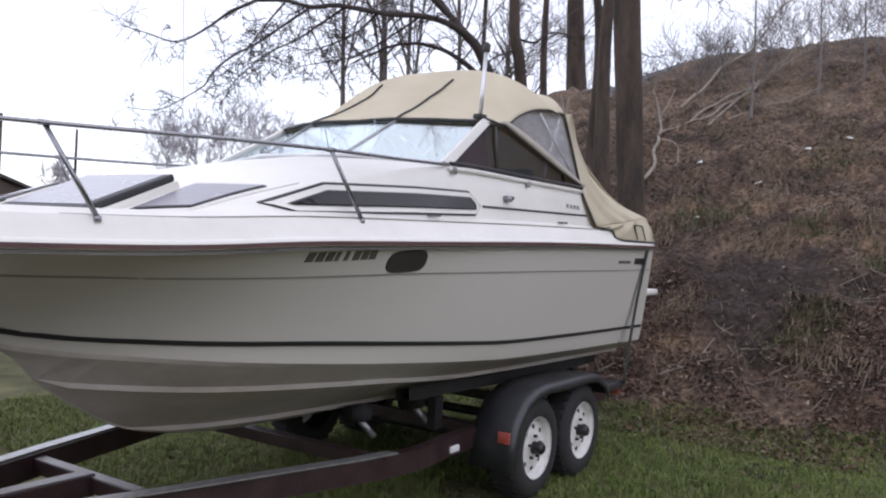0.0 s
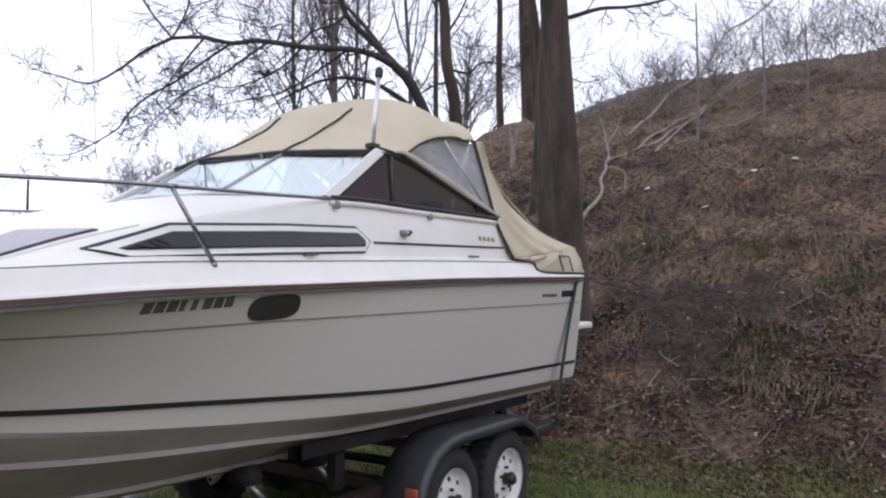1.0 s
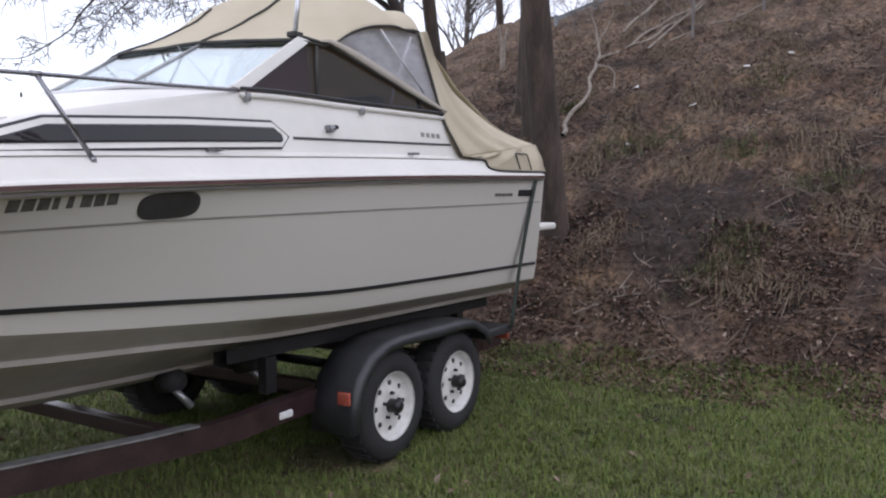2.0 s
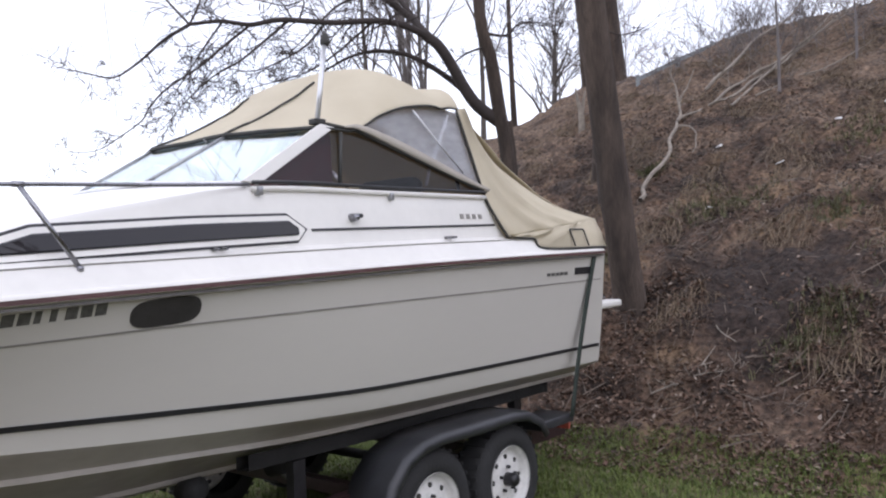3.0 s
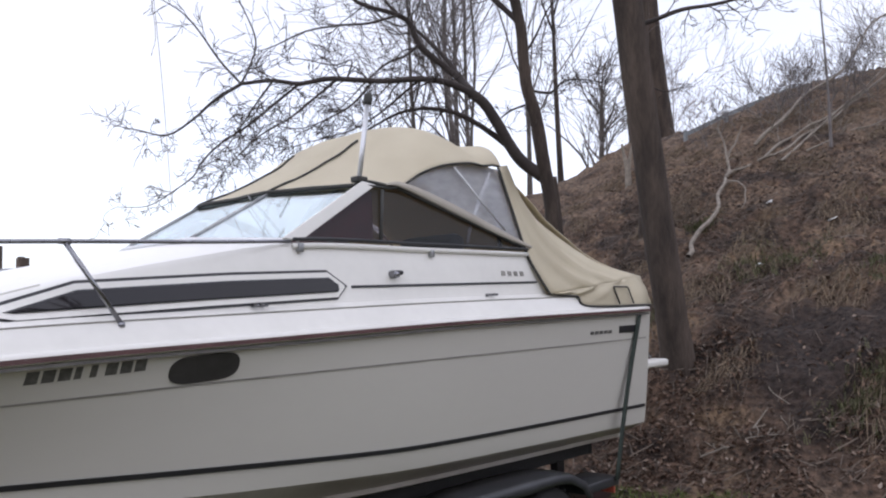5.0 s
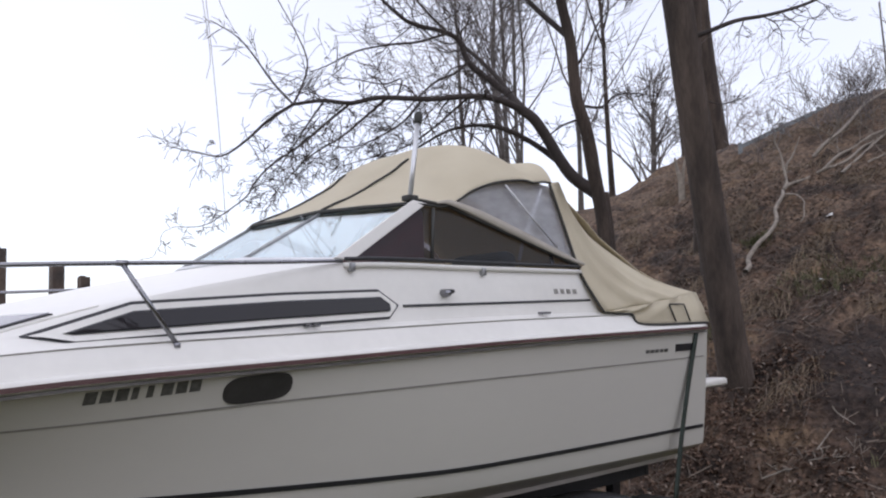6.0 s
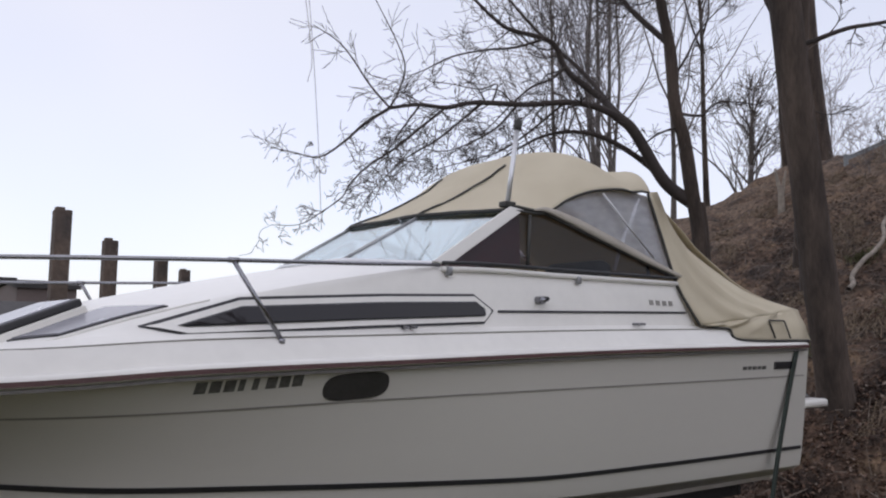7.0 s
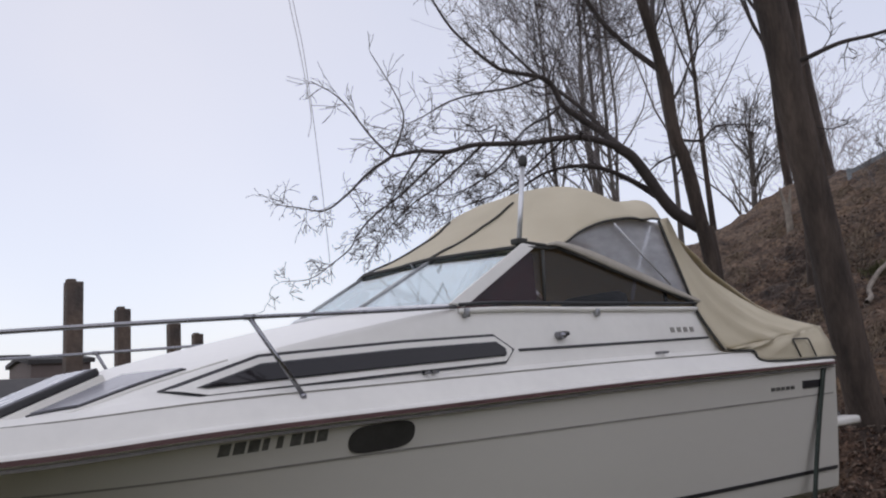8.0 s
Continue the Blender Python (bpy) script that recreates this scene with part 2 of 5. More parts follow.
# ---------------------------------------------------------------- mesh helpers
def spline(table):
    """A smooth curve through (u, value) pairs."""
    xs, ys = [p[0] for p in table], [p[1] for p in table]
    k = len(xs)
    sl = []
    for i in range(k):
        a, b = max(0, i - 1), min(k - 1, i + 1)
        sl.append((ys[b] - ys[a]) / (xs[b] - xs[a]))

    def f(u):
        if u <= xs[0]:
            return ys[0]
        if u >= xs[-1]:
            return ys[-1]
        i = 0
        while u > xs[i + 1]:
            i += 1
        h = xs[i + 1] - xs[i]
        t = (u - xs[i]) / h
        return ((1 + 2 * t) * ys[i] + t * h * sl[i]) * (1 - t) ** 2 + (t * t) * ((3 - 2 * t) * ys[i + 1] + (t - 1) * h * sl[i + 1])
    return f


def part(name, bm, mat, parent=None, label="", smooth=True):
    me = bpy.data.meshes.new(name)
    if smooth:
        for f in bm.faces:
            f.smooth = True
    bm.to_mesh(me)
    bm.free()
    return mesh_part(name, me, mat, parent, label)


def mesh_part(name, me, mat, parent=None, label=""):
    ob = new(name, me)
    me.materials.append(mat)
    if parent:
        ob.parent = parent
    if label:
        ob["label"] = label
    return ob


def thing(name, label, category, group="", kind="", at=(0, 0, 0)):
    ob = new(name)
    ob.location = at
    ob.empty_display_size = 0.1
    return tagged(ob, label, category, group, kind)


def grid_bm(rows, close=False, flip=False):
    """A skin over rows of points."""
    bm = bmesh.new()
    vs = [[bm.verts.new(p) for p in r] for r in rows]
    for a, b in zip(vs, vs[1:]):
        k = len(a)
        for j in range(k if close else k - 1):
            q = [a[j], a[(j + 1) % k], b[(j + 1) % k], b[j]]
            bm.faces.new(q[::-1] if flip else q)
    return bm


def thicken(bm, d):
    bmesh.ops.recalc_face_normals(bm, faces=bm.faces)
    bmesh.ops.solidify(bm, geom=bm.faces[:], thickness=d)
    bmesh.ops.recalc_face_normals(bm, faces=bm.faces)
    return bm


def box_bm(x0, x1, y0, y1, z0, z1, bevel=0.0, bm=None):
    bm = bm or bmesh.new()
    r = bmesh.ops.create_cube(bm, size=1)
    bmesh.ops.transform(bm, verts=r["verts"], matrix=Matrix.Translation(((x0 + x1) / 2, (y0 + y1) / 2, (z0 + z1) / 2)) @ Matrix.Diagonal((x1 - x0, y1 - y0, z1 - z0, 1)))
    if bevel:
        es = list({e for v in r["verts"] for e in v.link_edges})
        bmesh.ops.bevel(bm, geom=es, offset=bevel, segments=2, affect="EDGES", profile=0.5)
    return bm


def tube_bm(pts, radii, sides=10, bm=None, cap=True):
    bm = bm or bmesh.new()
    pts = [Vector(p) for p in pts]
    if not isinstance(radii, (list, tuple)):
        radii = [radii] * len(pts)
    prev, nrm = None, None
    for i, p in enumerate(pts):
        d = (pts[min(i + 1, len(pts) - 1)] - pts[max(i - 1, 0)]).normalized()
        if nrm is None:
            nrm = d.orthogonal().normalized()
        nrm = (nrm - d * nrm.dot(d)).normalized()
        bi = d.cross(nrm)
        ring = [bm.verts.new(p + radii[i] * (math.cos(2 * math.pi * k / sides) * nrm + math.sin(2 * math.pi * k / sides) * bi)) for k in range(sides)]
        if prev:
            for k in range(sides):
                bm.faces.new((prev[k], prev[(k + 1) % sides], ring[(k + 1) % sides], ring[k]))
        elif cap:
            bm.faces.new(ring[::-1])
        prev = ring
    if cap:
        bm.faces.new(prev)
    return bm


def curve_pts(pts, n=8):
    """Points along a smooth curve through pts."""
    fs = [spline([(i, p[k]) for i, p in enumerate(pts)]) for k in range(3)]
    m = (len(pts) - 1) * n
    return [tuple(f(i / n) for f in fs) for i in range(m + 1)]


def prism_bm(poly, t, bevel=0.0):
    """A plate: a 3D polygon given thickness t along its normal."""
    bm = bmesh.new()
    f = bm.faces.new([bm.verts.new(p) for p in poly])
    f.normal_update()
    nrm = f.normal.copy()
    r = bmesh.ops.extrude_face_region(bm, geom=[f])
    bmesh.ops.translate(bm, verts=[v for v in r["geom"] if isinstance(v, bmesh.types.BMVert)], vec=nrm * t)
    bmesh.ops.recalc_face_normals(bm, faces=bm.faces)
    if bevel:
        bmesh.ops.bevel(bm, geom=bm.edges[:], offset=bevel, segments=2, affect="EDGES", profile=0.5)
    return bm


# ---------------------------------------------------------------- ground
GROUND = 0.1
rise = spline([(0.3, 0.0), (0.8, 0.04), (1.4, 0.30), (2.4, 0.92), (4.0, 1.75), (5.8, 2.58), (6.8, 3.12), (9.8, 4.50), (14.0, 6.35), (17.0, 7.35), (20.0, 7.9), (26.0, 8.3), (60.0, 9.0), (2000.0, 9.2)])
fall = spline([(-60.0, 0.8), (-20.0, 1.05), (3.0, 1.0), (8.0, 0.88), (13.0, 0.72), (22.0, 0.62), (60.0, 0.25), (200.0, 0.02)])


def ground_z(x, y, rough=True):
    z = rise(x) * fall(y)
    z += 0.30 * math.exp(-((x - 14.2) / 1.3) ** 2 - ((y - 7.9) / 0.75) ** 2)
    if rough and -30 < x < 60:
        a = min(1.0, max(0.0, (x - 0.2) / 1.5))
        v = Vector((x, y, 0))
        z += a * (0.16 * noise.noise(v * 0.8) + 0.10 * noise.noise(v * 2.1) + 0.10 * noise.noise(v * 3.6) + 0.11 * abs(noise.noise(v * 5.5)) + 0.05 * noise.noise(v * 10.0) + 0.13 * abs(noise.noise(Vector((x * 2.6, y * 1.1, 4.0))))) + (1 - a) * 0.02 * noise.noise(v * 1.7)
    return GROUND + z


def axis_steps(lo, hi, fine_lo, fine_hi, step, grow=1.13):
    out = list(np.arange(fine_lo, fine_hi, step))
    s, v = step, fine_hi
    while v < hi:
        out.append(v)
        s *= grow
        v += s
    s, v = step, fine_lo - step
    while v > lo:
        out.insert(0, v)
        s *= grow
        v -= s
    return out


gx, gy = axis_steps(-1500, 1500, -2.0, 12.0, 0.065, 1.1), axis_steps(-1500, 1500, -5.0, 5.0, 0.065, 1.1)
gv = [(x, y, ground_z(x, y)) for x in gx for y in gy]
gk = len(gy)
gf = [(i * gk + j, (i + 1) * gk + j, (i + 1) * gk + j + 1, i * gk + j + 1) for i in range(len(gx) - 1) for j in range(gk - 1)]
gm = bpy.data.meshes.new("ground")
gm.from_pydata(gv, [], gf)
gm.polygons.foreach_set("use_smooth", [True] * len(gf))
tagged(mesh_part("ground", gm, ground_mat), "grass flat rising into a bare earthen bank", "ground", kind="structure")

# ---------------------------------------------------------------- the motorboat
C = 1.08
rail_b = spline([(0, 1.08), (1, 1.12), (2, 1.14), (3.4, 1.14), (4.2, 1.10), (4.8, 0.97), (5.3, 0.73), (5.7, 0.46), (5.95, 0.2), (6.05, 0.012)])
rail_z = spline([(0, 1.805), (2, 1.78), (3.4, 1.745), (4.25, 1.72), (4.8, 1.685), (5.3, 1.67), (6.05, 1.66)])
chine_b = spline([(0, 0.99), (1.3, 1.0), (2.6, 0.99), (3.4, 0.95), (3.94, 0.86), (4.4, 0.68), (4.75, 0.36), (4.97, 0.012), (6.05, 0.012)])
chine_z = spline([(0, 1.0), (2.1, 1.04), (2.6, 1.06), (3.94, 1.15), (4.64, 1.20), (4.97, 1.23), (5.3, 1.36), (5.7, 1.52), (6.05, 1.655)])
keel_z = spline([(0, 0.64), (2.6, 0.64), (3.4, 0.65), (3.9, 0.68), (4.2, 0.73), (4.39, 0.79), (4.57, 0.89), (4.77, 1.03), (4.97, 1.23), (5.3, 1.358), (5.7, 1.518), (6.05, 1.652)])
house_b = spline([(0.7, 0.965), (3.1, 0.955), (3.6, 0.94), (4.0, 0.92), (4.4, 0.865), (4.8, 0.73), (5.1, 0.50), (5.4, 0.28), (6.05, 0.005)])
house_z = spline([(0.7, 2.18), (2.2, 2.175), (3.05, 2.165), (3.6, 2.08), (4.0, 2.0), (4.4, 1.895), (4.8, 1.785), (5.1, 1.755), (5.4, 1.735), (6.05, 1.70)])
top_z = spline([(3.0, 2.25), (3.2, 2.22), (3.7, 2.13), (4.3, 2.0), (4.46, 1.955), (4.9, 1.775), (5.1, 1.755), (5.5, 1.74), (6.05, 1.70)])


def side_b(u, z):
    """Half breadth of the topsides."""
    a, b = chine_z(u), rail_z(u)
    v = min(1.0, max(0.0, (z - a) / max(0.01, b - a)))
    flare = 0.8 + 0.55 * min(1.0, max(0.0, (u - 2.6) / 1.8))
    return chine_b(u) + (rail_b(u) - chine_b(u)) * v ** flare


def foot(u):
    b = rail_b(u)
    return max(0.008, b - min(0.12, b * 0.5)), rail_z(u) + 0.13


def cabin_b(u, z):
    """Half breadth of the cabin's side."""
    fb, fz = foot(u)
    v = (z - fz) / (house_z(u) - fz)
    return fb + (min(house_b(u), fb) - fb) * v


def port(u, b, z):
    return (-u, C - b, z)


stations = [i * 0.15 for i in range(0, 27)] + [4.0 + 0.08 * i for i in range(0, 26)]
stations = sorted(set(round(s, 3) for s in stations if s < 6.05)) + [6.05]

boat = thing("motorboat", "white cabin cruiser with beige canvas top on a trailer", "boat", at=(-2.5, C, 0.64))


def boat_part(name, bm, mat, parent=None, label="", smooth=True):
    ob = part(name, bm, mat, parent or boat, label, smooth)
    if not parent:
        ob.location = -Vector(boat.location)
    return ob


# topsides, both sides in one skin round the stem
def section(u):
    zs = [chine_z(u) + (rail_z(u) - chine_z(u)) * k / 20 for k in range(21)]
    return [(side_b(u, z), z) for z in zs]


bm = bmesh.new()
for side in (-1, 1):
    g = grid_bm([[(-u, C + side * b, z) for b, z in section(u)] for u in stations])
    me = bpy.data.meshes.new("tmp")
    g.to_mesh(me)
    g.free()
    bm.from_mesh(me)
bmesh.ops.remove_doubles(bm, verts=bm.verts, dist=0.003)
bmesh.ops.recalc_face_normals(bm, faces=bm.faces)
boat_part("hull", bm, gelcoat)


# bottom with lifting strakes
strakes = [spline([(0, 0.90), (2.6, 0.94), (3.4, 1.0), (4.2, 1.03), (4.83, 1.05)]), spline([(0, 0.75), (2.6, 0.745), (3.84, 0.757), (4.33, 0.772)])]


def bottom(u):
    """Half section below the chine; each strake runs level until it meets the stem."""
    cb, cz, kz = chine_b(u), chine_z(u), keel_z(u)
    out = [(cb, cz), (cb * 0.965, cz - 0.022)]
    for line in strakes:
        f = min(0.93, max(0.02, (line(u) - kz) / max(0.05, cz - 0.022 - kz)))
        z = kz + (cz - 0.022 - kz) * f
        s = min(0.03, cb * f * 0.4)
        out += [(cb * f + s, z + s * 0.25), (cb * f + s * 0.9, z - s * 0.6), (cb * f - s, z - s * 0.4)]
    return out + [(0.001, kz)]


bm = bmesh.new()
for side in (-1, 1):
    g = grid_bm([[(-u, C + side * b, z) for b, z in bottom(u)] for u in stations if u < 5.0])
    me = bpy.data.meshes.new("tmp")
    g.to_mesh(me)
    g.free()
    bm.from_mesh(me)
bmesh.ops.remove_doubles(bm, verts=bm.verts, dist=0.0015)
bmesh.ops.recalc_face_normals(bm, faces=bm.faces)
boat_part("hull_bottom", bm, gel_low, label="grimy off-white hull bottom with strakes", smooth=False)

# transom
tr = [port(0, b, z) for b, z in section(0)[::-1]] + [port(0, b, z) for b, z in bottom(0)[1:]]
tr += [(0, 2 * C - p[1], p[2]) for p in tr[::-1][1:]]
boat_part("transom", prism_bm(tr, 0.03), gelcoat, smooth=False)


def on_side(us, zlo, zhi, off, surface=side_b, steps=1):
    """A thin band that lies on the port side between two heights."""
    rows_ = []
    for u in us:
        a, b = zlo(u), zhi(u)
        row_ = []
        for k in range(steps + 1):
            z = a + (b - a) * k / steps
            d = (surface(u + 0.01, z) - surface(u - 0.01, z)) / 0.02
            n_ = math.hypot(1, d)
            row_.append((-u + off * d / n_, C - surface(u, z) - off / n_, z))
        rows_.append(row_)
    return rows_


def band(name, us, zlo, zhi, off, mat, parent=None, surface=side_b, steps=1, label="", both=True):
    made = None
    for side in ((-1, 1) if both else (1,)):
        bm_ = bmesh.new()
        ro = on_side(us, zlo, zhi, off, surface, steps)
        ri = on_side(us, zlo, zhi, off - 0.012, surface, steps)
        if side < 0:
            ro = [[(x, 2 * C - y, z) for x, y, z in r] for r in ro]
            ri = [[(x, 2 * C - y, z) for x, y, z in r] for r in ri]
        vs = [[bm_.verts.new(p) for p in o + i[::-1]] for o, i in zip(ro, ri)]
        k = len(vs[0])
        for a, b in zip(vs, vs[1:]):
            for j in range(k):
                bm_.faces.new((a[j], a[(j + 1) % k], b[(j + 1) % k], b[j]))
        bm_.faces.new(vs[0])
        bm_.faces.new(vs[-1][::-1])
        bmesh.ops.recalc_face_normals(bm_, faces=bm_.faces)
        made = boat_part(name, bm_, mat, parent, label, smooth=False)
    return made



def span(a, b, n):
    return [a + (b - a) * i / n for i in range(n + 1)]


hull_us = span(0.02, 5.9, 60)
line_off = spline([(0, 0.125), (2.4, 0.11), (3.9, 0.10), (4.7, 0.065), (5.05, 0.05)])
band("boot_stripe", span(0.0, 5.02, 52), lambda u: chine_z(u) + line_off(u) - 0.011, lambda u: chine_z(u) + line_off(u) + 0.011, 0.009, black_line)
knuckle = spline([(0, 1.605), (3.4, 1.585), (5.35, 1.54), (6.05, 1.6)])
band("hull_knuckle", span(0.02, 5.3, 48), lambda u: knuckle(u) - 0.004, lambda u: knuckle(u) + 0.004, 0.004, line_grey)
# rub rail: a rounded moulding with a grey face and a red insert
rail_line = [r[0] for r in on_side(hull_us, rail_z, lambda u: rail_z(u) + 0.01, 0.008, lambda u, z: rail_b(u))]
rail = boat_part("rub_rail", tube_bm(rail_line + [(-6.07, C, 1.66)] + [(x, 2 * C - y, z) for x, y, z in rail_line[::-1]], 0.022, 8), deck_mat)
band("rail_insert", hull_us, lambda u: rail_z(u) - 0.014, lambda u: rail_z(u) + 0.004, 0.031, red_line, surface=lambda u, z: rail_b(u))
band("rail_underside", hull_us, lambda u: rail_z(u) - 0.035, lambda u: rail_z(u) - 0.023, 0.020, rail_grey, surface=lambda u, z: rail_b(u))


# deck: side decks, cabin sides, cabin top
def deck_row(u, top=True):
    b, z = rail_b(u), rail_z(u)
    fb, fz = foot(u)
    hb, hz = min(house_b(u), fb), house_z(u)
    r = [(b, z), (b - min(0.02, b * 0.1), z + 0.045), (b - min(0.065, b * 0.25), z + 0.105), (b - min(0.085, b * 0.33), z + 0.112), (fb, fz)]
    r += [(fb + (hb - fb) * k, fz + (hz - fz) * k) for k in (0.3, 0.6, 0.9)]
    r += [(hb - min(0.012, hb * 0.1), hz)]
    if top:
        tz = top_z(u)
        r += [(hb * f, hz + (tz - hz) * (1 - f ** 1.6)) for f in (0.9, 0.75, 0.55, 0.35, 0.18)] + [(0.0, tz)]
    else:
        r += [(hb - 0.05, hz + 0.003), (hb - 0.055, hz - 0.35), (hb - 0.055, 1.35), (0.3, 1.33), (0.15, 1.33), (0.0, 1.33)]
        while len(r) < 15:
            r.append((0.0, 1.33))
    return r


fore = [s for s in stations if s > 3.02]
bm = bmesh.new()
for side in (-1, 1):
    for us, top in (([3.02] + fore, True), ([s for s in stations if 1.34 < s < 3.0] + [3.02], False)):
        rws = [[(-u, C + side * b, z) for b, z in deck_row(u, top)] for u in us]
        if not top:
            # the aft end is cut on the slant of the apron's edge
            rws.insert(0, [(-(1.12 + 0.62 * min(0.30, max(0.0, z - 1.9))), C + side * b, z) for b, z in deck_row(1.2, top)])
        g = grid_bm(rws)
        me = bpy.data.meshes.new("tmp")
        g.to_mesh(me)
        g.free()
        bm.from_mesh(me)
    # low coaming round the stern
    g = grid_bm([[(-u, C + side * b, z) for b, z in ((rail_b(u), rail_z(u)), (rail_b(u) - 0.02, rail_z(u) + 0.04), (rail_b(u) - 0.07, rail_z(u) + 0.07 + 0.04 * min(1.0, max(0.0, (u - 0.75) / 0.15))), (rail_b(u) - 0.16, rail_z(u) + 0.075 + 0.05 * min(1.0, max(0.0, (u - 0.75) / 0.15))), (rail_b(u) - 0.18, 1.34))] for u in span(0.0, 1.36, 9)])
    me = bpy.data.meshes.new("tmp")
    g.to_mesh(me)
    g.free()
    bm.from_mesh(me)
bmesh.ops.remove_doubles(bm, verts=bm.verts, dist=0.0015)
bmesh.ops.recalc_face_normals(bm, faces=bm.faces)
deck = boat_part("deck", bm, deck_mat)
for p in deck.data.polygons:
    p.use_smooth = True
deck.data.set_sharp_from_angle(angle=radians(28))
boat_part("bulkhead", box_bm(-3.03, -2.99, C - 0.9, C + 0.9, 1.34, 2.12), interior, smooth=False)
boat_part("stern_coaming", box_bm(-0.08, 0.02, 0.12, 2 * C - 0.12, 1.34, 1.87, 0.02), deck_mat)

# moulded lines on the gunwale and the cabin's side
band("gunwale_line", span(0.9, 5.2, 40), lambda u: rail_z(u) + 0.104, lambda u: rail_z(u) + 0.109, -0.0605, line_grey, surface=lambda u, z: rail_b(u))
band("cabin_pinstripe", span(1.22, 2.74, 16), lambda u: 1.99 - 0.02 * (u - 1.2), lambda u: 2.003 - 0.02 * (u - 1.2), 0.004, black_line, surface=cabin_b)

# long side window: black outline, white frame, inner black line, dark pane


def poly_edge(pairs):
    def f(u):
        return float(np.interp(u, [p[0] for p in pairs], [p[1] for p in pairs]))
    return f


win_top = poly_edge([(2.77, 1.972), (2.88, 2.045), (3.4, 2.027), (4.02, 1.992), (4.40, 1.875)])
win_low = poly_edge([(2.77, 1.968), (2.84, 1.905), (3.5, 1.876), (4.24, 1.838), (4.40, 1.870)])


def inset_edges(k):
    def t(u):
        m_, h_ = (win_top(u) + win_low(u)) / 2, (win_top(u) - win_low(u)) / 2
        return m_ + max(0.0005, h_ - k)

    def b(u):
        m_, h_ = (win_top(u) + win_low(u)) / 2, (win_top(u) - win_low(u)) / 2
        return m_ - max(0.0005, h_ - k)
    return b, t


window = None
knots = sorted(set(span(2.77, 4.40, 24) + [2.88, 2.84, 4.02, 4.24]))
for nm, k, (u0, u1), mat, off, lab in (("window_outline", 0.0, (2.77, 4.40), black_line, 0.004, ""), ("window_frame", 0.012, (2.79, 4.375), deck_mat, 0.010, "white moulded frame"), ("inner_seal", 0.036, (2.83, 4.27), black_line, 0.015, ""), ("pane", 0.043, (2.84, 4.25), dark_glass, 0.020, "dark tinted pane")):
    b_, t_ = inset_edges(k)
    us = [u for u in knots if u0 < u < u1]
    o = band(nm, [u0] + us + [u1], b_, t_, off, mat, surface=cabin_b, label=lab)

# port light vent in the topsides and the lettering as plain bars
def vent_edge(up):
    """Rounded ends of the vent plate, leaning forward a little."""
    def f(u):
        w_ = min(1.0, abs((u - 3.5875) / 0.1475))
        return 1.645 + (0.054 if up else -0.054) * (1 - w_ ** 4.5) ** 0.42 - 0.05 * (u - 3.5875)
    return f


band("vent_plate", [3.5875 - 0.1474 * math.cos(math.pi * k / 28) for k in range(29)], vent_edge(False), vent_edge(True), 0.008, plate_mat, steps=3, both=False, label="dark rounded vent plate")
for i in range(8):
    u1 = 4.235 - i * 0.052
    w = 0.022 if i in (3, 4) else 0.040
    band("number_bar", [u1 - w, u1], lambda u: 1.630 + (4.24 - u) * 0.055, lambda u: 1.674 + (4.24 - u) * 0.055, 0.004, number_mat, both=False)
for i in range(5):
    band("maker_bar", [0.80 - i * 0.058 - 0.042, 0.80 - i * 0.058], lambda u: 1.655, lambda u: 1.676, 0.004, number_mat, both=False)
band("maker_plate", [0.17, 0.42], lambda u: 1.652, lambda u: 1.70, 0.006, black_line, both=False, label="small dark maker's plate")
for i in range(4):
    band("model_bar", [1.56 - i * 0.060 - 0.034, 1.56 - i * 0.060], lambda u: 2.032, lambda u: 2.060, 0.004, line_grey, both=False, surface=cabin_b)

# grab line: aluminium track along the top of the cabin's side
track = [port(u, house_b(u) + 0.012, house_z(u) - 0.012) for u in span(1.28, 3.05, 14)]
boat_part("window_track", tube_bm(track, 0.014, 8), deck_mat)
boat_part("track_seal", tube_bm([(x, y - 0.004, z + 0.03) for x, y, z in track], 0.009, 6), black_line)


def hull_fitting(u, z, r, surface, mat, name):
    p = Vector(port(u, surface(u, z), z))
    return boat_part(name, tube_bm([p + Vector((0, 0.02, 0)), p - Vector((0, 0.02, 0)), p - Vector((0, 0.045, 0)), p - Vector((0.01, 0.05, 0))], [r, r, r * 0.8, r * 0.3], 12), mat)


hull_fitting(2.46, 2.028, 0.021, cabin_b, steel, "horn")
hull_fitting(2.43, 2.036, 0.014, cabin_b, black_line, "horn_mouth")
for u in (3.31, 3.27, 1.74, 1.70):
    hull_fitting(u, foot(u)[1] + 0.006, 0.008, lambda u_, z_: foot(u_)[0] + 0.004, steel, "deck_fitting")

